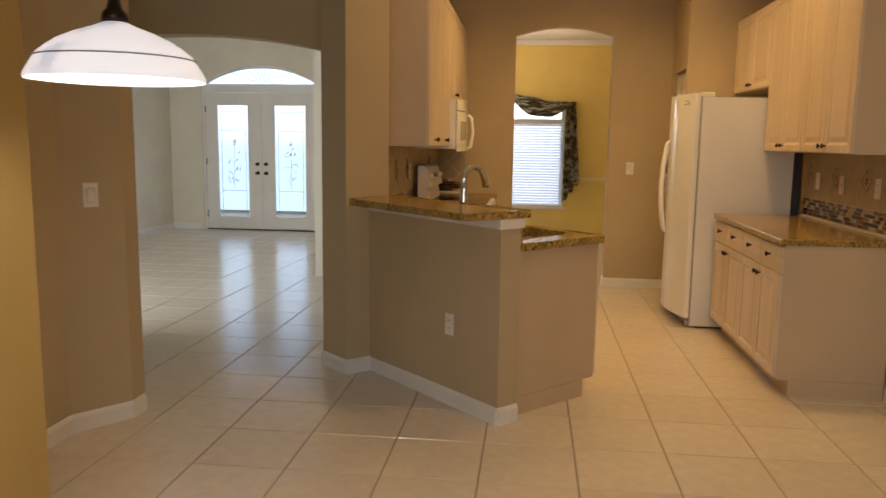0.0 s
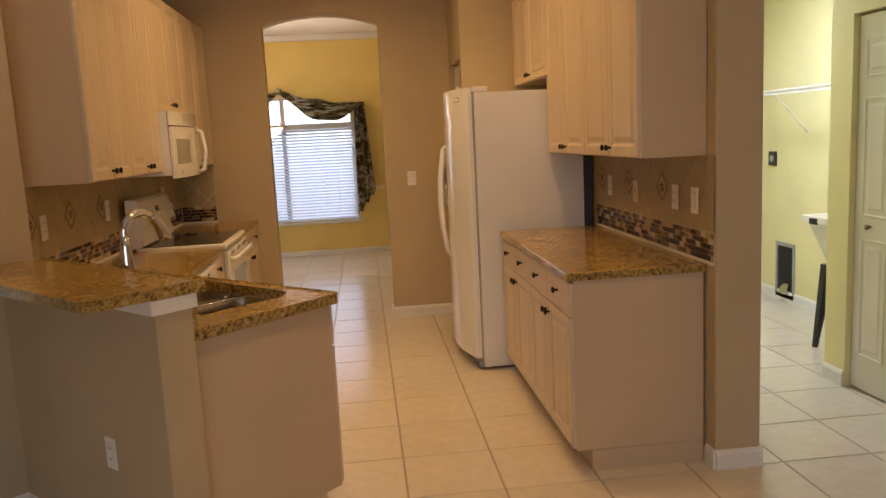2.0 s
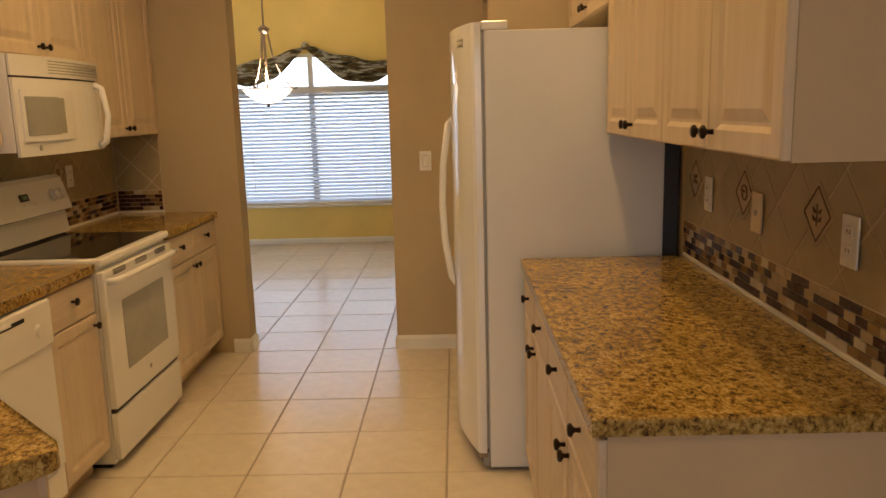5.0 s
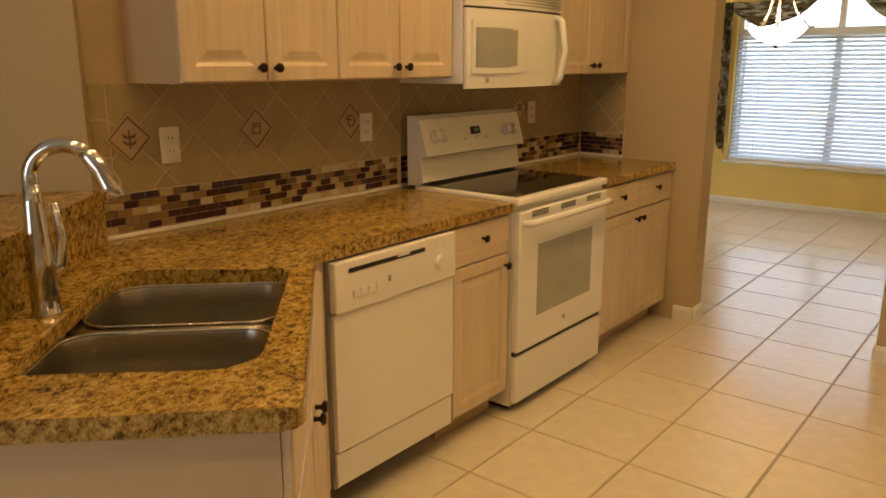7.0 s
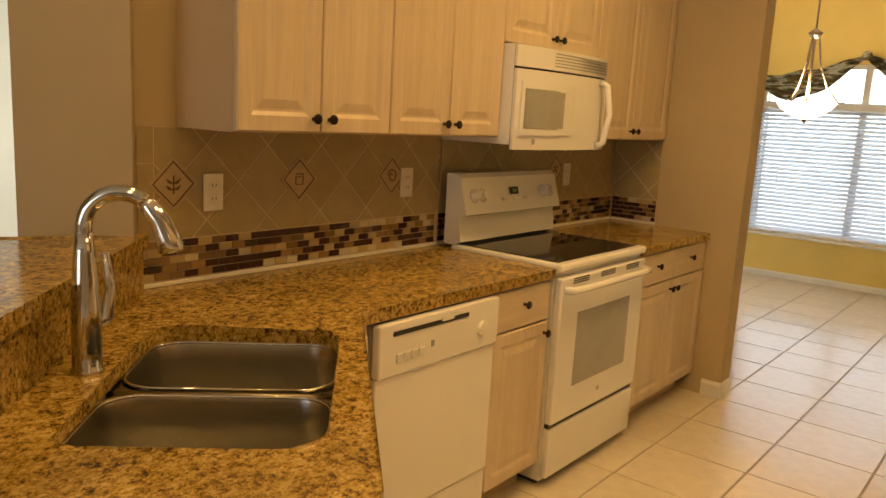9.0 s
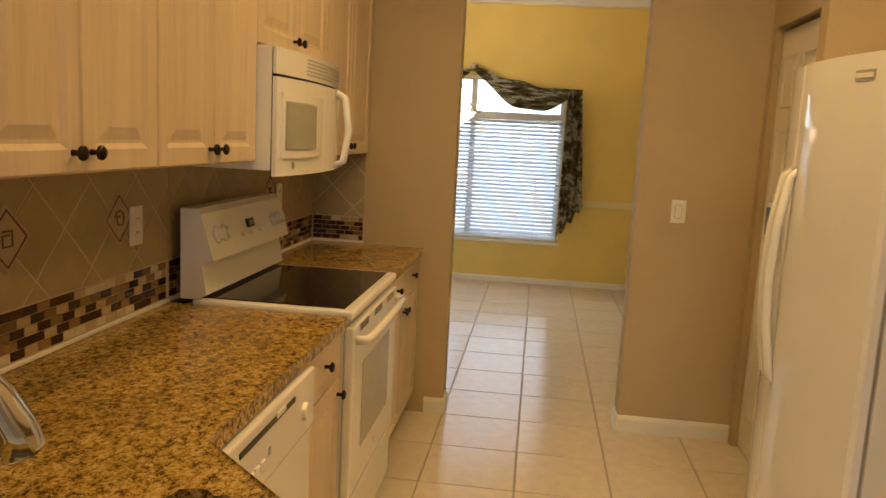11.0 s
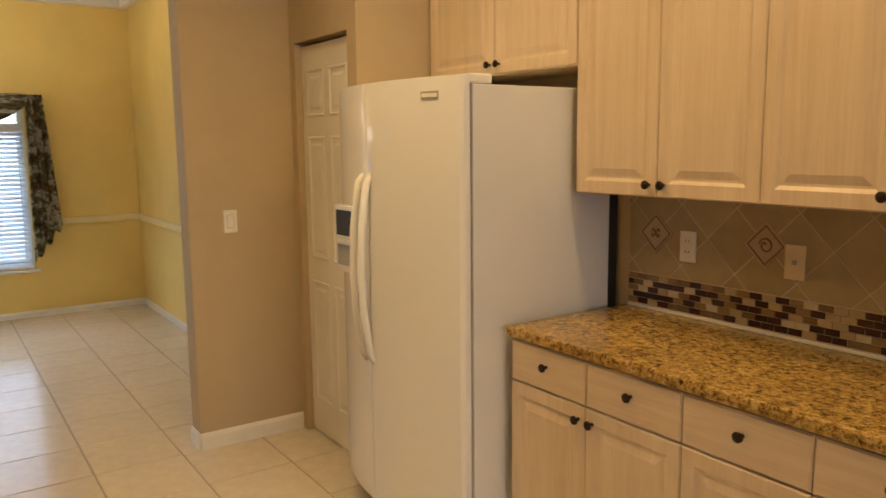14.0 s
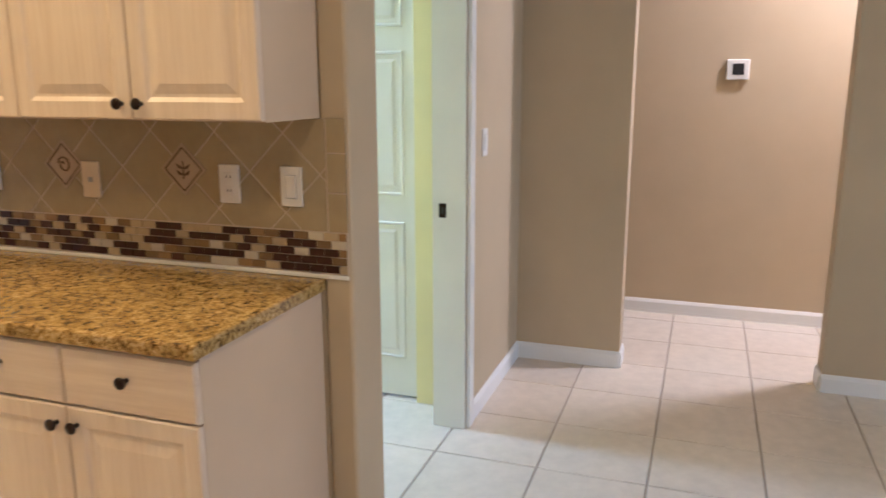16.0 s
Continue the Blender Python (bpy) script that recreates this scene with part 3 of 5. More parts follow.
def worktop(name, outer, holes, z0, z1, label, ease=0.006):
    bm = prism(outer, holes, z0, z1)
    t = thing(name, label, "countertop")
    edges = [e for e in bm.edges if len(e.link_faces) == 2 and e.calc_face_angle(0) > 1.0 and all(abs(v.co.z - z1) < 1e-4 for v in e.verts)]
    bmesh.ops.bevel(bm, geom=edges, offset=ease, segments=2, profile=0.5, affect="EDGES")
    part("slab", bm, GRANITE, t)
    return t


TOP = 0.914
SINK = rounded(-3.52, 2.955, -2.815, 3.415, 0.08)
end_p, qf, qi = -2.635, 3.508, 3.982 / R2
CORNER = [(end_p - 0.04 + 0.04 * math.sin(radians(a)), qf - 0.04 + 0.04 * math.cos(radians(a))) for a in (0, 22, 45, 68, 90)]
worktop("countertop", [(-0.768, 6.10), (-0.155, 6.10), (-0.155, 5.06)] + [pq(*c) for c in CORNER] + [pq(end_p, qi), (-0.768, 4.735)], [[pq(*c) for c in SINK]], 0.878, TOP, "gold and brown speckled granite countertop with a sink cut-out")
worktop("countertop", [(-0.768, 6.875), (-0.155, 6.875), (-0.155, ARCH - 0.002), (-0.768, ARCH - 0.002)], [], 0.878, TOP, "gold and brown speckled granite countertop beside the range")
worktop("countertop", [(1.577, 4.435), (2.208, 4.435), (2.208, 6.005), (1.577, 6.005)], [], 0.878, TOP, "long gold and brown speckled granite countertop")
worktop("bar_top", [pq(-5.20 / R2, 3.48 / R2), pq(-3.76 / R2, 3.48 / R2), pq(-3.705 / R2, 3.52 / R2), pq(-3.665 / R2, 4.04 / R2), pq(-5.41 / R2, 4.04 / R2), pq(-5.41 / R2, 3.98 / R2)], [], 1.054, 1.089, "raised granite bar top on the half wall")
riser = thing("granite_riser", "granite upstand between countertop and raised bar", "backsplash")
part("slab", prism([pq(-5.43 / R2, 3.983 / R2), pq(-3.71 / R2, 3.983 / R2), pq(-3.71 / R2, 4.012 / R2), pq(-5.43 / R2, 4.012 / R2)], [], TOP + 0.001, 1.053), GRANITE, riser)
M = Matrix.Translation((*pq(-4.035 / R2, 4.013 / R2), 0.978)) @ pose(0, 0, 0, 0, 0, 135) @ pose(0, 0, 0, 0, 90, 0)
wall_plate(M, "switch")

# ---- sink and faucet ----
sink = thing("sink", "double-bowl stainless steel undermount sink", "sink")


def bowl(p0, p1):
    bm = bmesh.new()
    rings = []
    for inset, z, r in ((-0.002, 0.8765, 0.08), (0.003, 0.862, 0.078), (0.007, 0.80, 0.076), (0.013, 0.715, 0.072), (0.024, 0.692, 0.064), (0.05, 0.68, 0.045)):
        pts = rounded(p0 + inset, 2.955 + inset, p1 - inset, 3.415 - inset, max(r, 0.02), 6)
        rings.append([bm.verts.new((*pq(*c), z)) for c in pts])
    for a, b in zip(rings, rings[1:]):
        for i in range(len(a)):
            bm.faces.new((a[i], a[(i + 1) % len(a)], b[(i + 1) % len(a)], b[i]))
    bm.faces.new(rings[-1])
    return bm


for a, b in ((-3.52, -3.19), (-3.155, -2.815)):
    bw = part("bowl", bowl(a, b), STEEL, sink, smooth=True)
    lip = rounded(a + 0.003, 2.958, b - 0.003, 3.412, 0.078, 6)
    part("rim", tube([(*pq(*c), 0.8745) for c in lip + lip[:1]], 0.0032, 6), CHROME, bw, "bright steel lip", True)
    c = pq((a + b) / 2, 3.185)
    part("drain", lathe([(0.0001, 0.6805), (0.045, 0.6805), (0.045, 0.684), (0.03, 0.6835), (0.0001, 0.6835)], 18, None, Matrix.Translation((*c, 0))), CHROME, bw)
for q0, way in ((2.955, 1), (3.415, -1)):
    web = [(-3.19 - 0.07 + 0.07 * math.sin(radians(a)), q0 + way * (0.07 - 0.07 * math.cos(radians(a)))) for a in range(0, 91, 15)]
    web += [(-3.155 + 0.07 - 0.07 * math.sin(radians(a)), q0 + way * (0.07 - 0.07 * math.cos(radians(a)))) for a in range(90, -1, -15)]
    part("web", prism([pq(*c) for c in web], [], 0.862, 0.8695), STEEL, sink)
part("divider", tube([(*pq(-3.1725, 2.95), 0.857), (*pq(-3.1725, 3.185), 0.857), (*pq(-3.1725, 3.42), 0.857)], 0.0185, 12), STEEL, sink, smooth=True)

faucet = thing("faucet", "tall chrome gooseneck pull-down kitchen faucet", "faucet", Matrix.Translation((*pq(-3.182, 2.908), TOP)) @ pose(0, 0, 0, 0, 0, 135))
part("body", lathe([(0.0001, 0), (0.033, 0), (0.033, 0.006), (0.0295, 0.011), (0.029, 0.05), (0.0295, 0.10), (0.028, 0.15), (0.0245, 0.20), (0.0205, 0.25), (0.0175, 0.29), (0.0001, 0.292)], 24), CHROME, faucet, smooth=True)
neck = [(0, 0, 0.20), (0, 0, 0.28)] + [(0, -0.073 + 0.073 * math.cos(radians(a)), 0.30 + 0.073 * math.sin(radians(a))) for a in range(0, 140, 10)]
part("neck", tube(neck, 0.0165, 16), CHROME, faucet, smooth=True)
e = Vector(neck[-1])
part("spray_head", tube([e, e + Vector((0, -0.006, -0.006)), e + Vector((0, -0.028, -0.036)), e + Vector((0, -0.044, -0.072)), e + Vector((0, -0.051, -0.095)), e + Vector((0, -0.052, -0.099))], [0.0165, 0.0185, 0.021, 0.0245, 0.0265, 0.023], 20), CHROME, faucet, smooth=True)
part("lever", tube([(0.012, -0.012, 0.095), (0.028, -0.03, 0.108), (0.034, -0.038, 0.17), (0.026, -0.031, 0.245)], [0.016, 0.0145, 0.011, 0.0085], 12), CHROME, faucet, smooth=True)

# ---- dishwasher ----
dw = thing("dishwasher", "white built-in dishwasher with a control strip", "dishwasher", pose(-0.175, 5.117, 0, 0, 0, LEFT))
part("body", boxed(0.0, 0.0, 0.10, 0.60, 0.55, 0.872), GREYPL, dw)
part("door", boxed(0.004, -0.022, 0.235, 0.596, -0.001, 0.70, 0.004), APPLIANCE, dw)
cp = part("control_panel", boxed(0.004, -0.034, 0.703, 0.596, -0.001, 0.868, 0.006), APPLIANCE, dw)
part("kick_plate", boxed(0.004, -0.014, 0.11, 0.596, -0.001, 0.228, 0.003), APPLIANCE, dw)
part("handle_slot", boxed(0.06, -0.037, 0.828, 0.42, -0.033, 0.842, 0.001), BLACK, cp, "dark pull slot")
part("latch", boxed(0.28, -0.04, 0.835, 0.34, -0.034, 0.85, 0.002), APPLIANCE, cp)
for i in range(4):
    part("button", boxed(0.075 + i * 0.034, -0.041, 0.745, 0.1 + i * 0.034, -0.033, 0.772, 0.003), APPLIANCE, cp)
part("badge", boxed(0.235, -0.0355, 0.762, 0.25, -0.0335, 0.782, 0.0005), GREYPL, cp, "small dark badge")
part("dial", lathe([(0.0001, 0), (0.024, 0), (0.022, 0.012), (0.0001, 0.013)], 20, None, Matrix.Translation((0.50, -0.034, 0.775)) @ FORWARD), APPLIANCE, cp, smooth=False)

# ---- range ----
W = 0.755
st = thing("range", "white electric range with black glass cooktop", "stove", pose(-0.165, 6.11, 0, 0, 0, LEFT))
part("body", boxed(0, 0.0, 0.03, W, 0.57, 0.895), APPLIANCE, st)
part("foot", boxed(0.03, 0.03, 0.0, W - 0.03, 0.5, 0.03), BLACK, st)
part("cooktop_frame", boxed(-0.003, -0.03, 0.897, W + 0.003, 0.52, 0.93, 0.01), APPLIANCE, st)
part("cooktop_glass", boxed(0.03, 0.005, 0.929, W - 0.03, 0.50, 0.9335, 0.002), BLACKGLASS, st, "black ceramic glass")
dr = part("oven_door", boxed(0.004, -0.035, 0.275, W - 0.004, -0.001, 0.875, 0.008), APPLIANCE, st)
part("window", boxed(0.145, -0.0375, 0.41, W - 0.145, -0.0345, 0.722, 0.001), OVENGLASS, dr, "grey oven window")
hd = tube([(0.03, -0.036, 0.828), (0.04, -0.07, 0.83), (0.10, -0.078, 0.832), (W / 2, -0.082, 0.833), (W - 0.10, -0.078, 0.832), (W - 0.04, -0.07, 0.83), (W - 0.03, -0.036, 0.828)], 0.015, 12)
part("handle", hd, APPLIANCE, dr, smooth=True)
for a in (0.09, 0.32, 0.55):
    for k in range(3):
        part("vent_slot", boxed(a, -0.0365, 0.8455 + k * 0.009, a + 0.125, -0.0345, 0.8505 + k * 0.009), BLACK, dr, "black vent slot")
part("badge", lathe([(0.0001, 0), (0.011, 0), (0.011, 0.002), (0.0001, 0.0021)], 14, None, Matrix.Translation((W / 2, -0.035, 0.345)) @ FORWARD), GREYPL, dr)
part("drawer", boxed(0.004, -0.03, 0.045, W - 0.004, -0.001, 0.255, 0.008), APPLIANCE, st)
# black bar paints the shade between oven door and drawer
part("drawer_gap", boxed(0.01, -0.02, 0.256, W - 0.01, -0.002, 0.274), BLACK, st, "black bar for the shade in the gap over the drawer")
bm = bmesh.new()
prof = [(0.50, 0.93), (0.47, 0.945), (0.485, 1.05), (0.445, 1.062), (0.49, 1.215), (0.51, 1.232), (0.56, 1.232), (0.56, 0.93)]
ends = [[bm.verts.new((x, y, z)) for y, z in prof] for x in (0.0, W)]
for i in range(len(prof)):
    bm.faces.new((ends[0][i], ends[0][(i + 1) % len(prof)], ends[1][(i + 1) % len(prof)], ends[1][i]))
for e2 in ends:
    bm.faces.new(e2)
bg = part("backguard", bm, APPLIANCE, st)
SL = Matrix.Translation((0, 0.465, 1.14)) @ pose(0, 0, 0, -16.5)
for x in (0.075, 0.135, W - 0.135, W - 0.075):
    part("knob_ring", lathe([(0.0001, -0.001), (0.031, -0.001), (0.030, 0.0015), (0.0001, 0.0016)], 20, None, SL @ Matrix.Translation((x, 0, 0)) @ FORWARD), PALE_RING, bg, "pale grey dial ring")
    kn = part("burner_knob", lathe([(0.0001, 0), (0.026, 0), (0.024, 0.005), (0.02, 0.007), (0.018, 0.024), (0.0001, 0.025)], 20, None, SL @ Matrix.Translation((x, 0, 0)) @ FORWARD), APPLIANCE, bg)
part("display", turned(boxed(W / 2 - 0.035, -0.006, -0.005, W / 2 + 0.025, 0.01, 0.028), SL), BLACK, bg, "dark clock display")
part("digits", turned(boxed(W / 2 - 0.02, -0.0075, 0.004, W / 2 + 0.01, -0.005, 0.018), SL), plain("green_digits", (0.12, 0.3, 0.16), 0.4), bg, "faint green digits")
for i in range(6):
    part("key", turned(boxed(W / 2 - 0.10 + (i % 2) * 0.02 + (i // 2) * 0.085 * (i > 1), -0.0045, -0.03, W / 2 - 0.085 + (i % 2) * 0.02 + (i // 2) * 0.085 * (i > 1), 0.01, -0.018), SL), PLATE, bg)

# ---- microwave ----
mw = thing("microwave", "white over-the-range microwave with a grey window", "microwave", pose(-0.425, 6.11, 0, 0, 0, LEFT))
part("body", boxed(0, 0.0, 1.37, W, 0.343, 1.762, 0.004), APPLIANCE, mw)


def bowed(x0, x1, z0, z1, y_back, y_edge, y_mid, n=10):
    """A front that bulges towards -y."""
    bm = bmesh.new()
    cols = []
    for i in range(n + 1):
        u = i / n
        y = y_edge + (y_mid - y_edge) * (1 - (2 * u - 1) ** 2)
        x = x0 + (x1 - x0) * u
        cols.append([bm.verts.new(c) for c in ((x, y, z0), (x, y, z1), (x, y_back, z1), (x, y_back, z0))])
    for a, b in zip(cols, cols[1:]):
        for k in range(4):
            bm.faces.new((a[k], b[k], b[(k + 1) % 4], a[(k + 1) % 4]))
    bm.faces.new(cols[0]), bm.faces.new(cols[-1])
    return bm


# dark sheet behind the door paints the shade of its seam
part("seam", boxed(0.008, -0.003, 1.356, W - 0.008, 0.001, 1.758), SHADOWGAP, mw, "dark sheet for the shade in the door seam")
md = part("door", bowed(0.004, W - 0.004, 1.352, 1.668, -0.004, -0.018, -0.052), APPLIANCE, mw)
part("window_frame", bowed(0.03, 0.535, 1.412, 1.622, -0.02, -0.0305, -0.0585), APPLIANCE, md)
part("window_gap", bowed(0.047, 0.462, 1.436, 1.594, -0.02, -0.035, -0.0585), GREYPL, md, "grey rim")
part("window", bowed(0.052, 0.457, 1.441, 1.589, -0.02, -0.0375, -0.0600), OVENGLASS, md, "grey patterned window")
part("handle", tube([(W - 0.10, -0.035, 1.655), (W - 0.095, -0.068, 1.64), (W - 0.085, -0.085, 1.51), (W - 0.095, -0.068, 1.385), (W - 0.10, -0.035, 1.37)], [0.016, 0.015, 0.014, 0.015, 0.016], 12), APPLIANCE, md, smooth=True)
part("control_strip", bowed(W - 0.075, W - 0.02, 1.41, 1.63, -0.01, -0.024, -0.03), PLATE, md)
part("badge", lathe([(0.0001, 0), (0.012, 0), (0.012, 0.002), (0.0001, 0.0021)], 14, None, Matrix.Translation((0.12, -0.039, 1.385)) @ FORWARD), GREYPL, md)
gr = part("grille", bowed(0.004, W - 0.004, 1.677, 1.760, -0.004, -0.014, -0.044), APPLIANCE, mw)
for k in range(5):
    part("slot", bowed(0.10, W - 0.03, 1.691 + k * 0.0125, 1.696 + k * 0.0125, -0.005, -0.027, -0.0455), GREYPL, gr, "grey vent slot")

# ---- refrigerator ----
fr = thing("refrigerator", "tall white side-by-side refrigerator with bowed doors", "refrigerator", pose(1.448, 6.965, 0, 0, 0, RIGHT))
FW = 0.93
part("case", boxed(0.004, 0.0, 0.02, FW, 0.69, 1.785, 0.004), FRIDGE_SIDE, fr)
# black slab added to darken the gap between case and wall
part("gap_filler", boxed(0.012, 0.692, 0.06, FW - 0.012, 0.752, 1.74, 0.004), BLACK, fr, "black slab that darkens the gap behind the case")
part("gasket", boxed(0.006, -0.012, 0.10, FW - 0.012, -0.001, 1.78), GREYPL, fr, "dark door seal")


def fridge_door(x0, x1):
    bm = bmesh.new()
    n, cols = 40, []
    for i in range(n + 1):
        x = x0 + (x1 - x0) * i / n
        u = x / FW
        y = -0.045 - 0.088 * (1 - (2 * u - 1) ** 2)
        edge = 0.008 if i in (0, n) else 0.0
        cols.append([bm.verts.new(c) for c in ((x, y + edge, 0.085), (x, y + edge, 1.815), (x, -0.013, 1.815), (x, -0.013, 0.085))])
    for a, b in zip(cols, cols[1:]):
        for k in range(4):
            bm.faces.new((a[k], b[k], b[(k + 1) % 4], a[(k + 1) % 4]))
    bm.faces.new(cols[0]), bm.faces.new(cols[-1])
    return bm


fz = part("freezer_door", fridge_door(0.0, 0.385), FRIDGE_FRONT, fr)
fd = part("fridge_door", fridge_door(0.391, FW), FRIDGE_FRONT, fr)
for x, p in ((0.355, fz), (0.421, fd)):
    hp = [(x, -0.122, 1.46), (x, -0.148, 1.43), (x, -0.174, 1.25), (x, -0.182, 1.07), (x, -0.174, 0.90), (x, -0.148, 0.73), (x, -0.122, 0.69)]
    part("handle", tube(hp, [0.013, 0.016, 0.016, 0.016, 0.016, 0.016, 0.013], 12), APPLIANCE, p, smooth=True)
ds = part("dispenser", boxed(0.075, -0.117, 1.03, 0.265, -0.07, 1.32, 0.004), APPLIANCE, fz)
part("display", boxed(0.09, -0.120, 1.19, 0.25, -0.1165, 1.30, 0.001), BLACK, ds, "black control window")
# no hollow here: a flat grey plate gives the recess its shade
part("recess", boxed(0.095, -0.119, 1.06, 0.245, -0.1165, 1.15, 0.001), GREYPL, ds, "grey plate painted as a shaded recess")
part("ledge", boxed(0.09, -0.128, 1.155, 0.25, -0.1165, 1.178, 0.003), APPLIANCE, ds)


def fridge_strip(x0, x1, z0, z1, proud):
    """A strip that follows the bow of the doors."""
    bm, cols = bmesh.new(), []
    for i in range(7):
        x = x0 + (x1 - x0) * i / 6
        y = -0.045 - 0.088 * (1 - (2 * x / FW - 1) ** 2)
        cols.append([bm.verts.new(c) for c in ((x, y - proud, z0), (x, y - proud, z1), (x, y + 0.004, z1), (x, y + 0.004, z0))])
    for a, b in zip(cols, cols[1:]):
        for k in range(4):
            bm.faces.new((a[k], b[k], b[(k + 1) % 4], a[(k + 1) % 4]))
    bm.faces.new(cols[0]), bm.faces.new(cols[-1])
    return bm


bd = part("badge", fridge_strip(0.755, 0.835, 1.735, 1.765, 0.003), GREYPL, fd, "grey name badge")
part("badge_bar", fridge_strip(0.76, 0.83, 1.743, 1.757, 0.0042), PLATE, bd)
part("hinge_cover", boxed(FW - 0.13, -0.011, 1.787, FW - 0.005, 0.09, 1.822, 0.006), APPLIANCE, fr)
part("hinge_cover", boxed(0.005, 0.0, 1.787, 0.10, 0.09, 1.822, 0.006), APPLIANCE, fr)
gl = part("toe_grille", boxed(0.02, -0.03, 0.015, FW - 0.02, -0.002, 0.08, 0.004), GREYPL, fr, "grey toe grille")
for k in range(4):
    part("slot", boxed(0.05, -0.032, 0.024 + k * 0.014, FW - 0.05, -0.029, 0.030 + k * 0.014), BLACK, gl)
for x in (0.05, FW - 0.06):
    part("foot", boxed(x - 0.02, 0.05, 0.0, x + 0.02, 0.55, 0.02), BLACK, fr)
part("lower_hinge", boxed(FW - 0.09, -0.05, 0.06, FW - 0.01, -0.01, 0.083, 0.003), NICKEL, fr)


# ---- interior doors ----
def panel_door(name, label, m, w, h, cols=2, knobbed=True):
    """Moulded six-panel door that faces -y, from x=0 to w."""
    d = thing(name, label, "door", m)
    part("slab", boxed(0, 0.0, 0.012, w, 0.035, h), DOORPAINT, d)
    bm = bmesh.new()
    step = (w - 0.06) / cols
    for c in range(cols):
        for a, b in ((0.20, 0.86), (0.98, 1.62), (1.72, h - 0.12)):
            relief(bm, 0.03 + c * step + 0.03, 0.03 + (c + 1) * step - 0.03, a, b, [(0, -0.001), (0.004, -0.006), (0.012, -0.006), (0.018, 0.004), (0.024, 0.004), (0.05, -0.005)])
    part("panels", bm, DOORPAINT, d)
    if knobbed:
        part("pull", lathe([(0.0001, 0), (0.008, 0), (0.008, 0.01), (0.016, 0.018), (0.014, 0.026), (0.0001, 0.028)], 16, None, Matrix.Translation((knobbed, -0.001, 0.93)) @ FORWARD), NICKEL, d, smooth=True)
    return d


panel_door("pantry_door", "white six-panel pantry door, closed", pose(1.545, 7.66, 0, 0, 0, RIGHT), 0.575, 2.08, 2, False)
panel_door("closet_door", "white panelled laundry closet door, closed", pose(3.42, 5.195, 0, 0, 0, RIGHT), 0.59, 2.045, 2, 0.13)

# laundry door casing
bm = bmesh.new()
box(bm, 3.202, 4.282, 0, 3.262, 4.299, 2.205, 0.003), box(bm, 2.43, 4.280, 2.132, 3.262, 4.2985, 2.207, 0.003)
setting("trim_laundry_door", bm, TRIM, "white door casing round the laundry doorway", "trim")
bm = bmesh.new()
box(bm, 3.184, 4.302, 0, 3.199, 4.445, 2.125), box(bm, 2.421, 4.302, 2.11, 3.184, 4.445, 2.125)
setting("jamb_laundry_door", bm, TRIM, "white painted jamb of the laundry doorway", "trim")
sp = thing("strike_plate", "small bronze strike plate on the door jamb", "door hardware", pose(3.184, 4.40, 0.966, 0, 0, RIGHT))
part("plate", boxed(-0.016, -0.003, -0.03, 0.016, 0.0, 0.03, 0.001), BRONZE, sp)
part("hole", boxed(-0.008, -0.004, -0.013, 0.008, -0.0025, 0.013), BLACK, sp)

# ---- wall plates ----
G = "kitchen wall plates"
wall_plate(pose(1.147, ARCH, 1.19), "switch")
RT = 2.2005
wall_plate(pose(RT, 5.693, 1.187, 0, 0, RIGHT), "outlet", group=G)
wall_plate(pose(RT, 5.268, 1.18, 0, 0, RIGHT), "jack", ALMOND, G)
wall_plate(pose(RT, 4.742, 1.187, 0, 0, RIGHT), "outlet", group=G)
wall_plate(pose(RT, 4.53, 1.187, 0, 0, RIGHT), "switch", group=G)
LT = -0.7605
for y in (4.985, 5.89, 7.16):
    wall_plate(pose(LT, y, 1.195, 0, 0, LEFT), "outlet", group=G)
wall_plate(Matrix.Translation((*pq((-0.212 - 4.04) / R2, 3.789 / R2), 0.45)) @ pose(0, 0, 0, 0, 0, -45), "outlet")
wall_plate(pose(3.45, 4.299, 1.23), "switch")
wall_plate(Matrix.Translation((-1.912, 3.449, 1.15)) @ pose(0, 0, 0, 0, 0, 52.4), "switch")
wall_plate(pose(4.229, 6.66, 1.20, 0, 0, RIGHT), "outlet")
th = thing("thermostat", "small white wall thermostat with dark screen", "thermostat", pose(5.239, 3.235, 1.555, 0, 0, RIGHT))
part("case", boxed(-0.065, -0.024, -0.06, 0.065, 0, 0.06, 0.006), PLATE, th)
part("screen", boxed(-0.03, -0.026, -0.03, 0.035, -0.023, 0.035), BLACK, th, "dark screen")

# ---- skirting ----
baseboard("baseboard_arch_right", [(1.51, ARCH), (0.935, ARCH), (0.935, ARCH + 0.14)])
baseboard("baseboard_arch_left", [(-0.005, ARCH + 0.14), (-0.005, ARCH), (-0.11, ARCH)])
baseboard("baseboard_half_wall", [pq(-3.70 / R2, 3.98 / R2), pq(-3.70 / R2, 3.79 / R2), (-0.785, 4.585), (-0.911, 4.464), (-1.11, 4.652), (-1.14, 4.95)])
baseboard("baseboard_laundry_wall", [(2.418, 4.44), (2.418, 4.345), (2.21, 4.345), (2.21, 4.43)])
baseboard("baseboard_hall", [(4.29, 3.745), (4.145, 3.745), (4.145, 4.30), (3.262, 4.30)])
baseboard("baseboard_hall_side", [(4.145, -2.9), (4.145, 2.775), (4.29, 2.775)])
baseboard("baseboard_hall_back", [(5.24, 1.0), (5.24, 4.9)])
baseboard("baseboard_nook", [(-1.815, 3.70), (-1.815, 3.575), (-2.0, 3.335), (-2.0, 2.2)])
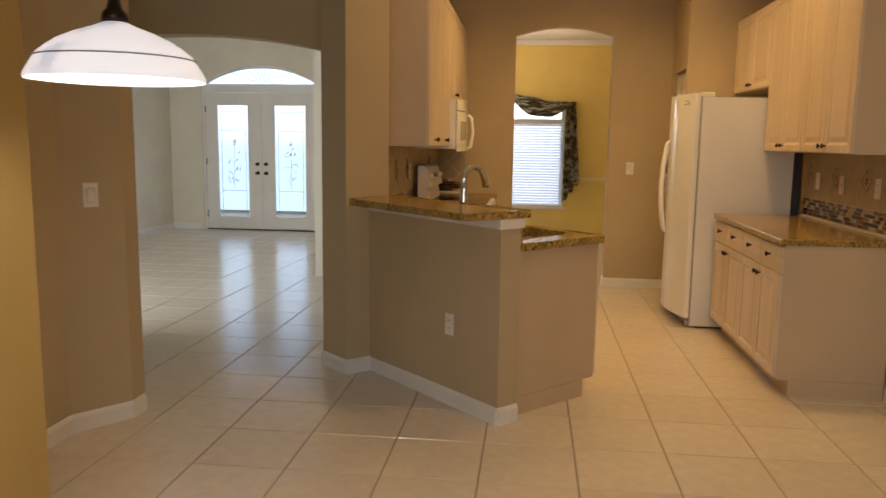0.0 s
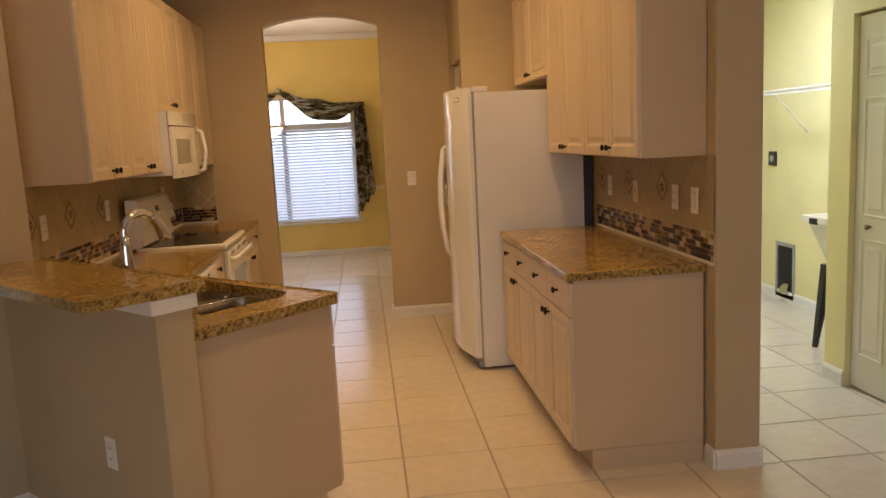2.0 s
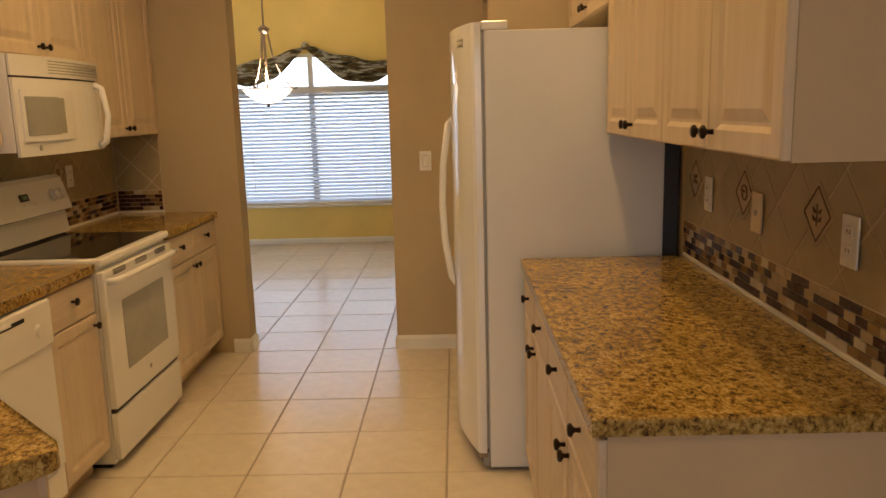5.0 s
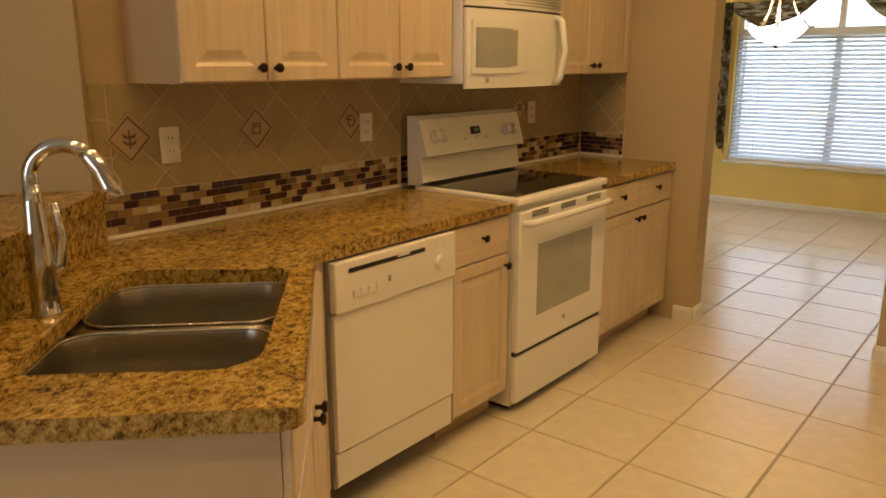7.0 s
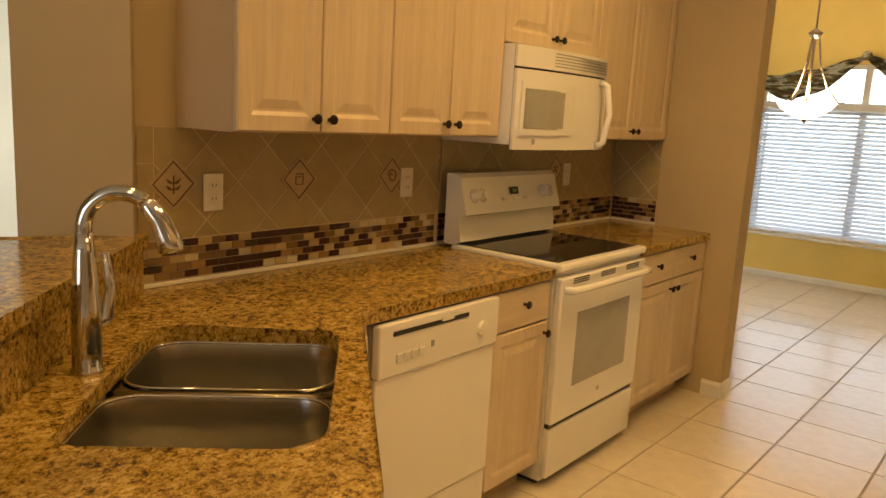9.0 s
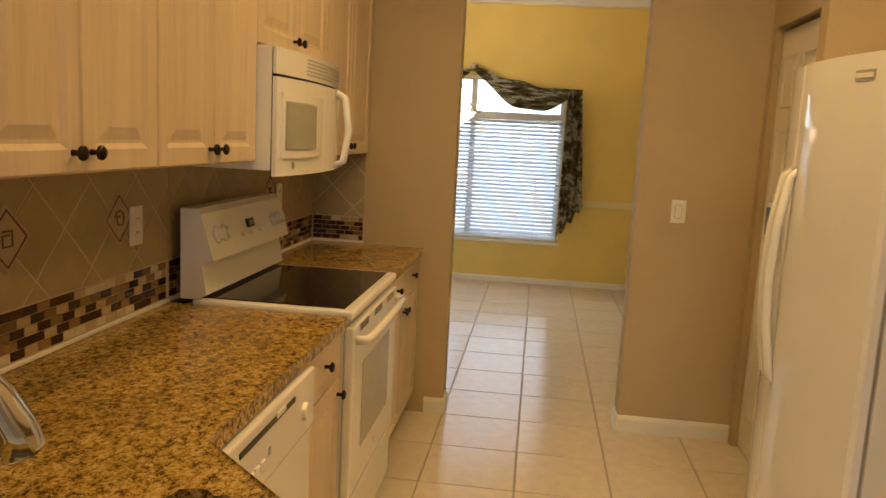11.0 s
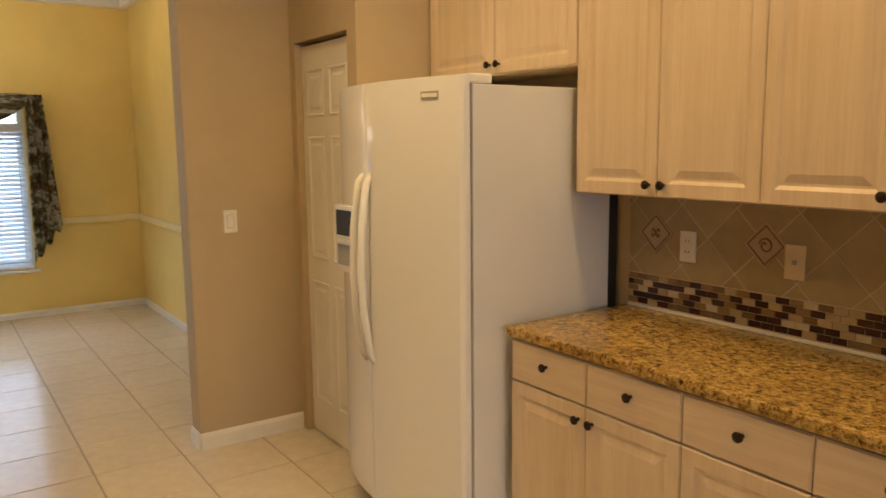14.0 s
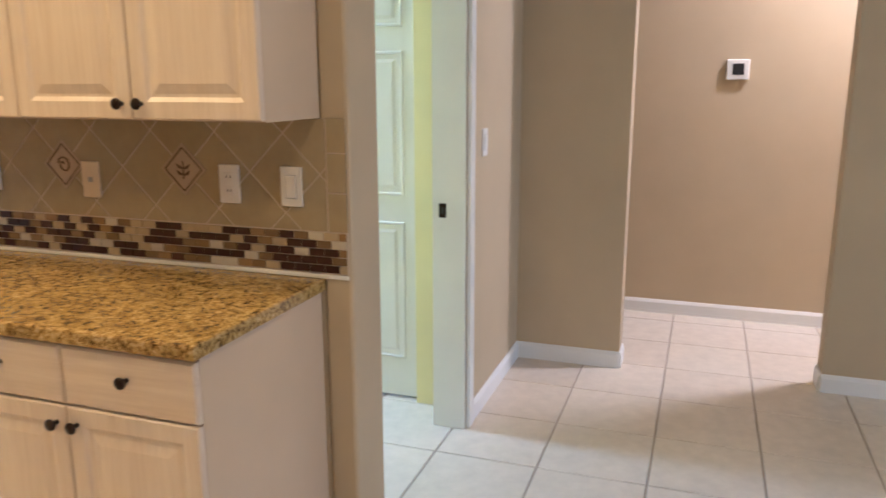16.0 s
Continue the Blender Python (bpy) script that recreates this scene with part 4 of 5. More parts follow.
baseboard("baseboard_dining", [(1.62, 7.87), (1.62, 11.8), (-1.85, 11.8)], h=0.06)
baseboard("baseboard_foyer", [(-2.05, 11.5), (-3.0, 11.5)])
baseboard("baseboard_foyer_left", [(-4.98, 11.5), (-5.45, 11.5), (-5.45, 4.95)])
baseboard("baseboard_laundry", [(4.23, 5.39), (4.23, 9.0), (2.42, 9.0)])
baseboard("baseboard_closet", [(3.385, 5.205), (3.385, 5.39), (4.21, 5.39)])
bm = bmesh.new()
box(bm, 0.86, 11.775, 0.855, 1.62, 11.799, 0.915, 0.004), box(bm, 1.596, 7.88, 0.855, 1.619, 11.775, 0.915, 0.004), box(bm, -1.84, 11.775, 0.855, -1.4, 11.799, 0.915, 0.004)
setting("trim_chair_rail", bm, RAIL, "pale cream chair rail round the yellow dining room", "trim")
bm = bmesh.new()
box(bm, -1.84, 11.72, 2.87, 1.61, 11.799, 2.949, 0.01), box(bm, 1.54, 7.88, 2.87, 1.619, 11.72, 2.949, 0.01)
setting("trim_crown", bm, WHITE, "white crown moulding in the dining room", "trim")

# ---- dining window ----
wn = tagged(new("window_1"), "wide white framed dining room window", "window", kind="structure")
bm = bmesh.new()
for a in (rect(-1.249, 0.451, -1.20, 2.159), rect(0.62, 0.451, 0.669, 2.159), rect(-0.32, 0.50, -0.26, 2.11), rect(-1.20, 0.451, 0.62, 0.50), rect(-1.20, 2.11, 0.62, 2.159)):
    box(bm, a[0][0], 11.86, a[0][1], a[2][0], 11.92, a[2][1], 0.003)
box(bm, -1.20, 11.862, 1.71, -0.32, 11.918, 1.79, 0.003), box(bm, -0.26, 11.862, 1.71, 0.62, 11.918, 1.79, 0.003)
part("window_frame", bm, TRIM, wn)
part("window_sill", boxed(-1.28, 11.765, 0.425, 0.70, 11.86, 0.449, 0.004), TRIM, wn)
for x0, x1 in ((-1.20, -0.32), (-0.26, 0.62)):
    for z0, z1 in ((0.50, 1.71), (1.79, 2.11)):
        pn = part("pane", boxed(x0, 11.888, z0, x1, 11.892, z1), PANE, wn)
        pn.visible_shadow = False
bl = thing("window_blind", "white horizontal slat blind, lowered and half open", "blind", pose(-0.29, 11.83, 0))
part("head_rail", boxed(-0.95, -0.025, 1.72, 0.95, 0.02, 1.775, 0.004), PLATE, bl)
part("bottom_rail", boxed(-0.945, -0.02, 0.455, 0.945, 0.015, 0.478, 0.004), PLATE, bl)
sm = finish("slat", turned(boxed(-0.94, -0.024, -0.0013, 0.94, 0.024, 0.0013), pose(0, 0, 0, 39)), SLAT)
for k in range(30):
    s = new("slat", sm)
    s.parent, s.location = bl, (0, 0, 0.497 + k * 0.0412)
for x in (-0.7, -0.02, 0.7):
    part("cord", tube([(x, -0.022, 0.46), (x, -0.022, 1.73)], 0.0015, 5), PLATE, bl)

# ---- swag valance ----
vl = thing("curtain_valance", "dark leaf-print swag valance with hanging tails", "curtain", pose(-0.29, 11.70, 0))


def swag(x0, z0, x1, z1, drop, depth):
    """Draped cloth between two hooks, in curved folds."""
    bm = bmesh.new()
    nu, nv, grid = 28, 15, []
    for i in range(nu + 1):
        u, row = i / nu, []
        sag = 4 * u * (1 - u)
        gather = 0.35 + 0.65 * sag
        for j in range(nv + 1):
            v = j / nv
            z = z0 + (z1 - z0) * u - 0.05 * sag - (0.05 + drop * sag) * v * gather ** 0.4
            y = -0.03 - depth * sag * v - 0.026 * math.sin(v * 24 + u * 3) * gather
            row.append(bm.verts.new((x0 + (x1 - x0) * u, y, z + 0.012 * math.sin(u * 17 + v * 5))))
        grid.append(row)
    for a, b in zip(grid, grid[1:]):
        for j in range(nv):
            bm.faces.new((a[j], b[j], b[j + 1], a[j + 1]))
    bmesh.ops.solidify(bm, geom=bm.faces[:], thickness=0.004)
    return bm


part("swag", swag(-1.06, 2.03, 0.0, 2.23, 0.22, 0.07), CLOTH_DRAPED, vl, smooth=True)
part("swag", swag(0.0, 2.23, 1.08, 2.03, 0.22, 0.07), CLOTH_DRAPED, vl, smooth=True)
part("bracket", boxed(-1.08, -0.02, 2.0, -1.02, 0.099, 2.03, 0.003), NICKEL, vl)
part("bracket", boxed(1.02, -0.02, 2.0, 1.08, 0.099, 2.03, 0.003), NICKEL, vl)
part("knot", lathe([(0.0001, -0.05), (0.035, -0.04), (0.045, 0.0), (0.03, 0.03), (0.0001, 0.04)], 12, None, Matrix.Translation((0, -0.05, 2.225))), CLOTH, vl, smooth=True)


def tail(x0, x1, z0, z1, z2):
    bm = bmesh.new()
    nu, nv, grid = 22, 12, []
    for i in range(nu + 1):
        u, row = i / nu, []
        low = z1 + (z2 - z1) * u + 0.03 * math.sin(u * 19)
        for j in range(nv + 1):
            v = j / nv
            x = x0 + (x1 - x0) * (u * (0.55 + 0.45 * v) + 0.1 * (1 - v))
            row.append(bm.verts.new((x, -0.04 - 0.03 * math.sin(u * 21 + v), z0 + (low - z0) * v)))
        grid.append(row)
    for a, b in zip(grid, grid[1:]):
        for j in range(nv):
            bm.faces.new((a[j], b[j], b[j + 1], a[j + 1]))
    bmesh.ops.solidify(bm, geom=bm.faces[:], thickness=0.004)
    return bm


part("tail", tail(0.94, 1.19, 2.04, 0.52, 0.86), CLOTH, vl, smooth=True)
part("tail", tail(-0.94, -1.19, 2.04, 0.52, 0.86), CLOTH, vl, smooth=True)


# ---- lamps ----
def bowl_pendant():
    p = thing("pendant_lamp", "bronze pendant lamp with a lit alabaster bowl", "lamp", pose(-0.31, 9.89, 1.585))
    part("bowl", lathe([(0.0001, 0.0), (0.05, 0.006), (0.12, 0.035), (0.18, 0.08), (0.215, 0.125), (0.207, 0.125), (0.17, 0.085), (0.10, 0.04), (0.0001, 0.016)], 32), BOWLGLASS, p, "lit alabaster glass bowl", True)
    part("finial", lathe([(0.0001, -0.03), (0.012, -0.022), (0.014, -0.006), (0.02, 0.0), (0.0001, 0.002)], 14), NICKEL, p, smooth=True)
    part("stem", tube([(0, 0, 0.12), (0, 0, 0.62)], 0.011, 10), NICKEL, p, smooth=True)
    part("collar", lathe([(0.0001, 0.60), (0.03, 0.60), (0.045, 0.625), (0.05, 0.64), (0.02, 0.665), (0.0001, 0.68)], 18), NICKEL, p, smooth=True)
    for k in range(3):
        a = radians(120 * k + 20)
        c, s2 = math.cos(a), math.sin(a)
        part("arm", tube([(0.03 * c, 0.03 * s2, 0.62), (0.06 * c, 0.06 * s2, 0.42), (0.13 * c, 0.13 * s2, 0.24), (0.215 * c, 0.215 * s2, 0.135), (0.25 * c, 0.25 * s2, 0.13), (0.26 * c, 0.26 * s2, 0.15)], 0.007, 8), NICKEL, p, smooth=True)
    part("rod", tube([(0, 0, 0.67), (0, 0, 1.34)], 0.007, 8), NICKEL, p, smooth=True)
    part("canopy", lathe([(0.0001, 1.364), (0.06, 1.364), (0.055, 1.35), (0.015, 1.33), (0.0001, 1.33)], 20), NICKEL, p, smooth=True)


bowl_pendant()
disc_lamp("pendant_beam", -0.31, 9.89, 2.2, 30, (1.0, 0.8, 0.55), 0.3).matrix_world = pose(-0.31, 9.89, 1.76, 180)
np_ = thing("pendant_lamp", "white ribbed glass dome pendant lamp, lit", "lamp", pose(-0.748, 1.68, 1.552))
SHADE = [(0.189, 0.0), (0.190, 0.008), (0.183, 0.022), (0.171, 0.041), (0.162, 0.056), (0.145, 0.070), (0.122, 0.086), (0.086, 0.103), (0.048, 0.117), (0.026, 0.127), (0.026, 0.123), (0.085, 0.098), (0.12, 0.081), (0.142, 0.066), (0.158, 0.052), (0.167, 0.038), (0.179, 0.018), (0.184, 0.003), (0.189, 0.0)]
part("shade", lathe(SHADE, 48, capped=False), BULBGLASS, np_, "lit white glass shade", True)
part("band", tube([(0.169 * math.cos(radians(a)), 0.169 * math.sin(radians(a)), 0.047) for a in range(0, 361, 9)], 0.0022, 6), GREYPL, np_, "dark decorative line")
part("cap", lathe([(0.0001, 0.127), (0.03, 0.127), (0.027, 0.148), (0.018, 0.156), (0.012, 0.178), (0.0001, 0.178)], 18), BRONZE, np_, smooth=True)
part("chain", tube([(0, 0, 0.178), (0, 0, CEIL - 1.575)], 0.005, 8), BRONZE, np_)
part("canopy", lathe([(0.0001, CEIL - 1.552), (0.06, CEIL - 1.552), (0.05, CEIL - 1.575), (0.0001, CEIL - 1.58)], 18), BRONZE, np_)
for cx, cy, power in CANS:
    cn = thing("recessed_light", "lit round recessed ceiling light", "lamp", pose(cx, cy, CEIL), "kitchen recessed lights")
    part("ring", lathe([(0.085, -0.001), (0.11, -0.001), (0.108, -0.012), (0.088, -0.012)], 24), TRIM, cn)
    part("lens", lathe([(0.0001, -0.004), (0.084, -0.004), (0.084, -0.002), (0.0001, -0.002)], 24), CANGLOW, cn)

# ---- front door ----
fdoor = tagged(new("door_1"), "white double front door with etched glass panes", "door", kind="structure")
fdoor.location = (-3.99, 11.56, 0)
fm = bmesh.new()
box(fm, -0.939, -0.04, 0.0, -0.905, 0.06, 2.235), box(fm, 0.905, -0.04, 0.0, 0.939, 0.06, 2.235), box(fm, -0.905, -0.04, 2.135, 0.905, 0.06, 2.235)
part("frame", fm, TRIM, fdoor)
part("threshold", boxed(-0.905, -0.05, 0.0, 0.905, 0.06, 0.02), BRONZE, fdoor, "dark threshold")
for sgn in (-1, 1):
    a, b = (-0.903, -0.003) if sgn < 0 else (0.003, 0.903)
    gx0, gx1 = (a + 0.19, b - 0.20) if sgn < 0 else (a + 0.20, b - 0.19)
    leaf = part("door_leaf", upright(rect(a, 0.022, b, 2.13), [rect(gx0, 0.20, gx1, 1.95)], -0.02, 0.025), DOORPAINT, fdoor)
    fr2 = bmesh.new()
    for q in (rect(gx0 - 0.025, 0.175, gx0 + 0.012, 1.975), rect(gx1 - 0.012, 0.175, gx1 + 0.025, 1.975), rect(gx0 + 0.012, 0.175, gx1 - 0.012, 0.212), rect(gx0 + 0.012, 1.938, gx1 - 0.012, 1.975)):
        box(fr2, q[0][0], -0.032, q[0][1], q[2][0], -0.021, q[2][1], 0.003)
    part("glass_frame", fr2, DOORPAINT, leaf)
    g = part("pane", boxed(gx0, -0.002, 0.20, gx1, 0.004, 1.95), ETCHED, leaf, "etched glass")
    g.visible_shadow = False
    cm = bmesh.new()
    for x in (gx0 + 0.06, gx1 - 0.06):
        box(cm, x - 0.003, -0.008, 0.21, x + 0.003, -0.003, 1.94)
    for z in (0.30, 0.62, 1.55, 1.84):
        box(cm, gx0 + 0.063, -0.0075, z - 0.003, gx1 - 0.063, -0.003, z + 0.003)
    part("caming", cm, LEADING, leaf, "grey leading lines")
    mid = (gx0 + gx1) / 2
    om = bmesh.new()
    rng = random.Random(5 + sgn)
    for k in range(34):
        v = rng.random()
        z = 0.72 + 0.68 * v
        wide = 0.11 * math.sin(math.pi * min(1.0, 0.15 + v * 0.9)) + 0.01
        x, lean, size = mid + wide * (2 * rng.random() - 1), rng.uniform(-1, 1), rng.uniform(0.025, 0.06)
        tube([(x, -0.006, z), (x + 0.5 * size * lean, -0.006, z + size * 0.5), (x + 0.8 * size * lean, -0.006, z + size)], [0.002, rng.uniform(0.003, 0.009), 0.001], 5, om)
    tube([(mid, -0.006, 0.66), (mid + 0.008, -0.006, 1.0), (mid, -0.006, 1.42)], 0.003, 5, om)
    part("ornament", om, LEADING, leaf, "etched leaf scroll")
    kx = b - 0.065 if sgn < 0 else a + 0.065
    for z, r in ((0.90, 0.03), (1.04, 0.027)):
        part("lock_knob", lathe([(0.0001, 0), (r, 0), (r, 0.008), (0.012, 0.014), (0.012, 0.035), (r * 0.9, 0.045), (r * 0.8, 0.062), (0.0001, 0.066)], 18, None, Matrix.Translation((kx, -0.02, z)) @ FORWARD), BRONZE, leaf, "dark bronze knob", True)
    for z in (0.25, 1.07, 1.88):
        x = a + 0.004 if sgn < 0 else b - 0.004
        part("hinge", boxed(x - 0.012, -0.032, z - 0.05, x + 0.012, -0.021, z + 0.05, 0.002), NICKEL, leaf)
tr = tagged(new("window_2"), "arched transom window over the front door", "window", kind="structure")
tr.location = (-3.99, 11.58, 0)
ring = [(-0.935, 2.242), (0.935, 2.242)] + arc(-0.935, 0.935, 2.245, 2.535)[1:-1]
inner = [(-0.87, 2.265), (0.87, 2.265)] + arc(-0.87, 0.87, 2.268, 2.505)[1:-1]
part("frame", upright(ring, [inner], -0.02, 0.02), TRIM, tr)
g = part("pane", upright(inner, [], -0.003, 0.003), ETCHED, tr)
g.visible_shadow = False
cm = bmesh.new()
for a in (20, 45, 70, 90, 110, 135, 160):
    r = 0.21 / max(math.sin(radians(a)), 0.28)
    tube([(0.05 * math.cos(radians(a)), -0.006, 2.27 + 0.05 * math.sin(radians(a))), (r * math.cos(radians(a)), -0.006, 2.27 + r * 0.98 * math.sin(radians(a)))], 0.004, 6, cm)
part("caming", cm, LEADING, tr, "grey leading rays")

# ---- laundry ----
ls = thing("utility_sink", "white plastic laundry sink on black legs", "sink", pose(3.945, 5.77, 0))
bm = bmesh.new()
rings = []
for hx, hy, z in ((0.16, 0.17, 0.50), (0.27, 0.28, 0.84), (0.30, 0.31, 0.845), (0.30, 0.31, 0.885), (0.27, 0.28, 0.885), (0.24, 0.25, 0.84), (0.14, 0.15, 0.54)):
    rings.append([bm.verts.new((sx * hx, sy * hy, z)) for sx, sy in ((-1, -1), (1, -1), (1, 1), (-1, 1))])
for a, b in zip(rings, rings[1:]):
    for i in range(4):
        bm.faces.new((a[i], a[(i + 1) % 4], b[(i + 1) % 4], b[i]))
bm.faces.new(rings[0]), bm.faces.new(rings[-1])
part("tub", bm, PLATE, ls)
for sx in (-1, 1):
    for sy in (-1, 1):
        part("leg", tube([(sx * 0.19, sy * 0.17, 0.56), (sx * 0.26, sy * 0.19, 0.0)], [0.05, 0.02], 6), BLACK, ls, "black leg")
part("fitting", boxed(-0.31, 0.13, 0.835, -0.29, 0.21, 0.875, 0.004), BLACK, ls)
dv = thing("dryer_vent_box", "grey recessed dryer vent box low on the wall", "vent box", pose(4.229, 7.26, 0.0, 0, 0, RIGHT))
vb = bmesh.new()
box(vb, -0.14, -0.012, 0.03, 0.14, -0.001, 0.06), box(vb, -0.14, -0.012, 0.47, 0.14, -0.001, 0.50), box(vb, -0.14, -0.012, 0.06, -0.115, -0.001, 0.47), box(vb, 0.115, -0.012, 0.06, 0.14, -0.001, 0.47)
part("flange", vb, GREYPL, dv)
# flat dark sheet paints the vent box's inner shade
part("back", boxed(-0.115, -0.004, 0.06, 0.115, -0.001, 0.47), SHADOWGAP, dv, "dark sheet for the shade in the recess")
part("pipe", tube([(0.02, -0.006, 0.10), (0.02, -0.03, 0.12)], 0.05, 16), STEEL, dv)
do = thing("dryer_outlet", "black dryer power outlet on the yellow wall", "outlet", pose(4.229, 7.47, 1.20, 0, 0, RIGHT))
part("plate", boxed(-0.055, -0.02, -0.06, 0.055, 0, 0.06, 0.004), BLACK, do)
part("socket", lathe([(0.0001, 0), (0.028, 0), (0.028, 0.004), (0.0001, 0.004)], 16, None, Matrix.Translation((0, -0.02, 0)) @ FORWARD), GREYPL, do)
ws = thing("wire_shelf", "white wire shelf on slanted braces", "shelf", pose(4.229, 5.40, 1.745))
for x in (-0.30, -0.01):
    part("rail", tube([(x, 0.0, 0), (x, 3.59, 0)], 0.005, 6), PLATE, ws)
part("rail", tube([(-0.30, 0.0, -0.03), (-0.30, 3.59, -0.03)], 0.005, 6), PLATE, ws)
wire = finish("wire", tube([(-0.30, 0, -0.03), (-0.30, 0, 0.004), (-0.01, 0, 0.004)], 0.002, 4), PLATE)
for k in range(72):
    s = new("wire", wire)
    s.parent, s.location = ws, (0, 0.02 + k * 0.05, 0)
for y in (0.45, 1.58, 2.75):
    part("brace", tube([(-0.29, y, -0.01), (-0.002, y, -0.33)], 0.006, 6), PLATE, ws)

# ---- wall tiles ----


def clip(poly, lo, hi, axis):
    for bound, sign in ((lo, 1), (hi, -1)):
        out = []
        for i in range(len(poly)):
            a, b = poly[i], poly[(i + 1) % len(poly)]
            da, db = sign * (a[axis] - bound), sign * (b[axis] - bound)
            if da >= 0:
                out.append(a)
            if da * db < 0:
                t = da / (da - db)
                out.append((a[0] + t * (b[0] - a[0]), a[1] + t * (b[1] - a[1])))
        poly = out
        if len(poly) < 3:
            return []
    return poly


def plate_mesh(poly, t, name, mat):
    bm = bmesh.new()
    cx, cz = sum(p[0] for p in poly) / len(poly), sum(p[1] for p in poly) / len(poly)
    back = [bm.verts.new((x, 0, z)) for x, z in poly]
    side = [bm.verts.new((x, -t + 0.001, z)) for x, z in poly]
    top = [bm.verts.new((cx + (x - cx) * 0.985, -t, cz + (z - cz) * 0.985)) for x, z in poly]
    n = len(poly)
    for i in range(n):
        j = (i + 1) % n
        bm.faces.new((back[i], back[j], side[j], side[i])), bm.faces.new((side[i], side[j], top[j], top[i]))
    bm.faces.new(top)
    return finish(name, bm, mat)


def splash(label, m, w, decos, motifs=(0, 1, 2), strip=None, z0=0.932, z1=1.394, rows=5):
    """Backsplash that faces -y from x=0 to w: diagonal tiles over a mosaic band."""
    s = thing("backsplash", label, "backsplash", m)
    part("grout_bed", boxed(0, -0.003, z0 - 0.003, w, 0.0, z1), SPLASHGROUT, s)
    part("caulk", boxed(0, -0.0078, TOP + 0.001, w, 0.0, z0 - 0.004, 0.002), PLATE, s, "white caulk line")
    band = z0 + rows * 0.0246
    d, g = 0.1175, 0.0035
    lo, hi = 0.0, w
    if strip:
        lo, hi = strip
        for a, b in ((0.0, lo - g), (hi + g, w)):
            if b - a > 0.02:
                for k in range(3):
                    za, zb = band + 0.003 + k * 0.116, min(band + k * 0.116 + 0.115, z1)
                    o = new("tile", plate_mesh(rect(a + 0.001, za, b, zb), 0.005, "tile", SPLASHTILE))
                    o.parent = s
    x_ref = decos[0] if decos else 0.1
    z_ref = 1.225
    for i in range(-40, 41):
        for j in range(-5, 6):
            if (i + j) % 2 == 0:
                continue
            cx, cz = x_ref + i * d, z_ref + j * d
            r = d - g
            poly = clip(clip([(cx - r, cz), (cx, cz - r), (cx + r, cz), (cx, cz + r)], lo + 0.001, hi - 0.001, 0), band + 0.003, z1 - 0.001, 1)
            if len(poly) >= 3 and max(p[0] for p in poly) - min(p[0] for p in poly) > 0.012:
                o = new("tile", plate_mesh(poly, 0.0045, "tile", SPLASHTILE))
                o.parent = s
    for n, cx in zip(motifs, decos):
        r = 0.082
        o = new("deco_tile", plate_mesh([(cx - r, z_ref), (cx, z_ref - r), (cx + r, z_ref), (cx, z_ref + r)], 0.0075, "deco_tile", DECO))
        o.parent = s
        ink = bmesh.new()
        q = [(cx - r * 0.82, z_ref), (cx, z_ref - r * 0.82), (cx + r * 0.82, z_ref), (cx, z_ref + r * 0.82)]
        for k in range(4):
            tube([(q[k][0], -0.0078, q[k][1]), (q[(k + 1) % 4][0], -0.0078, q[(k + 1) % 4][1])], 0.0022, 5, ink)
        if n == 0:
            for sx, sz in ((-1, 1), (1, 1), (1, -1), (-1, -1)):
                tube([(cx, -0.0078, z_ref), (cx + sx * 0.012, -0.0078, z_ref + sz * 0.016), (cx + sx * 0.02, -0.0078, z_ref + sz * 0.006)], 0.003, 5, ink)
        elif n == 3:
            k = [(cx - 0.016, z_ref + 0.018), (cx + 0.016, z_ref + 0.018), (cx + 0.016, z_ref - 0.018), (cx - 0.016, z_ref - 0.018), (cx - 0.016, z_ref + 0.008), (cx + 0.006, z_ref + 0.008)]
            tube([(a, -0.0078, b) for a, b in k], 0.0028, 5, ink)
        elif n == 1:
            tube([(cx + 0.0045 * a / 60 * math.cos(radians(a)), -0.0078, z_ref + 0.0045 * a / 60 * math.sin(radians(a))) for a in range(30, 330, 30)] + [(cx + 0.0237 * math.cos(radians(a)), -0.0078, z_ref + 0.0237 * math.sin(radians(a))) for a in range(330, 560, 40)], 0.003, 5, ink)
        else:
            tube([(cx, -0.0078, z_ref - 0.03), (cx, -0.0078, z_ref + 0.025)], 0.0025, 5, ink)
            for sx in (-1, 1):
                for z in (-0.018, 0.002):
                    tube([(cx, -0.0078, z_ref + z), (cx + sx * 0.014, -0.0078, z_ref + z + 0.004), (cx + sx * 0.024, -0.0078, z_ref + z + 0.014)], [0.002, 0.005, 0.001], 5, ink)
        part("relief", ink, DECOINK, o, "dark raised leaf or scroll motif")
    full = plate_mesh(rect(0.0012, 0.0012, 0.0488, 0.0232), 0.006, "mosaic_tile", MOSAIC)
    half = plate_mesh(rect(0.0012, 0.0012, 0.0238, 0.0232), 0.006, "mosaic_tile", MOSAIC)
    for k in range(rows):
        x = 0.001
        if k % 2:
            o = new("mosaic_tile", half)
            o.parent, o.location = s, (x, 0, z0 + k * 0.0246)
            x += 0.025
        while x + 0.025 <= w:
            fits = x + 0.05 <= w
            o = new("mosaic_tile", full if fits else half)
            o.parent, o.location = s, (x, 0, z0 + k * 0.0246)
            x += 0.05
    return s


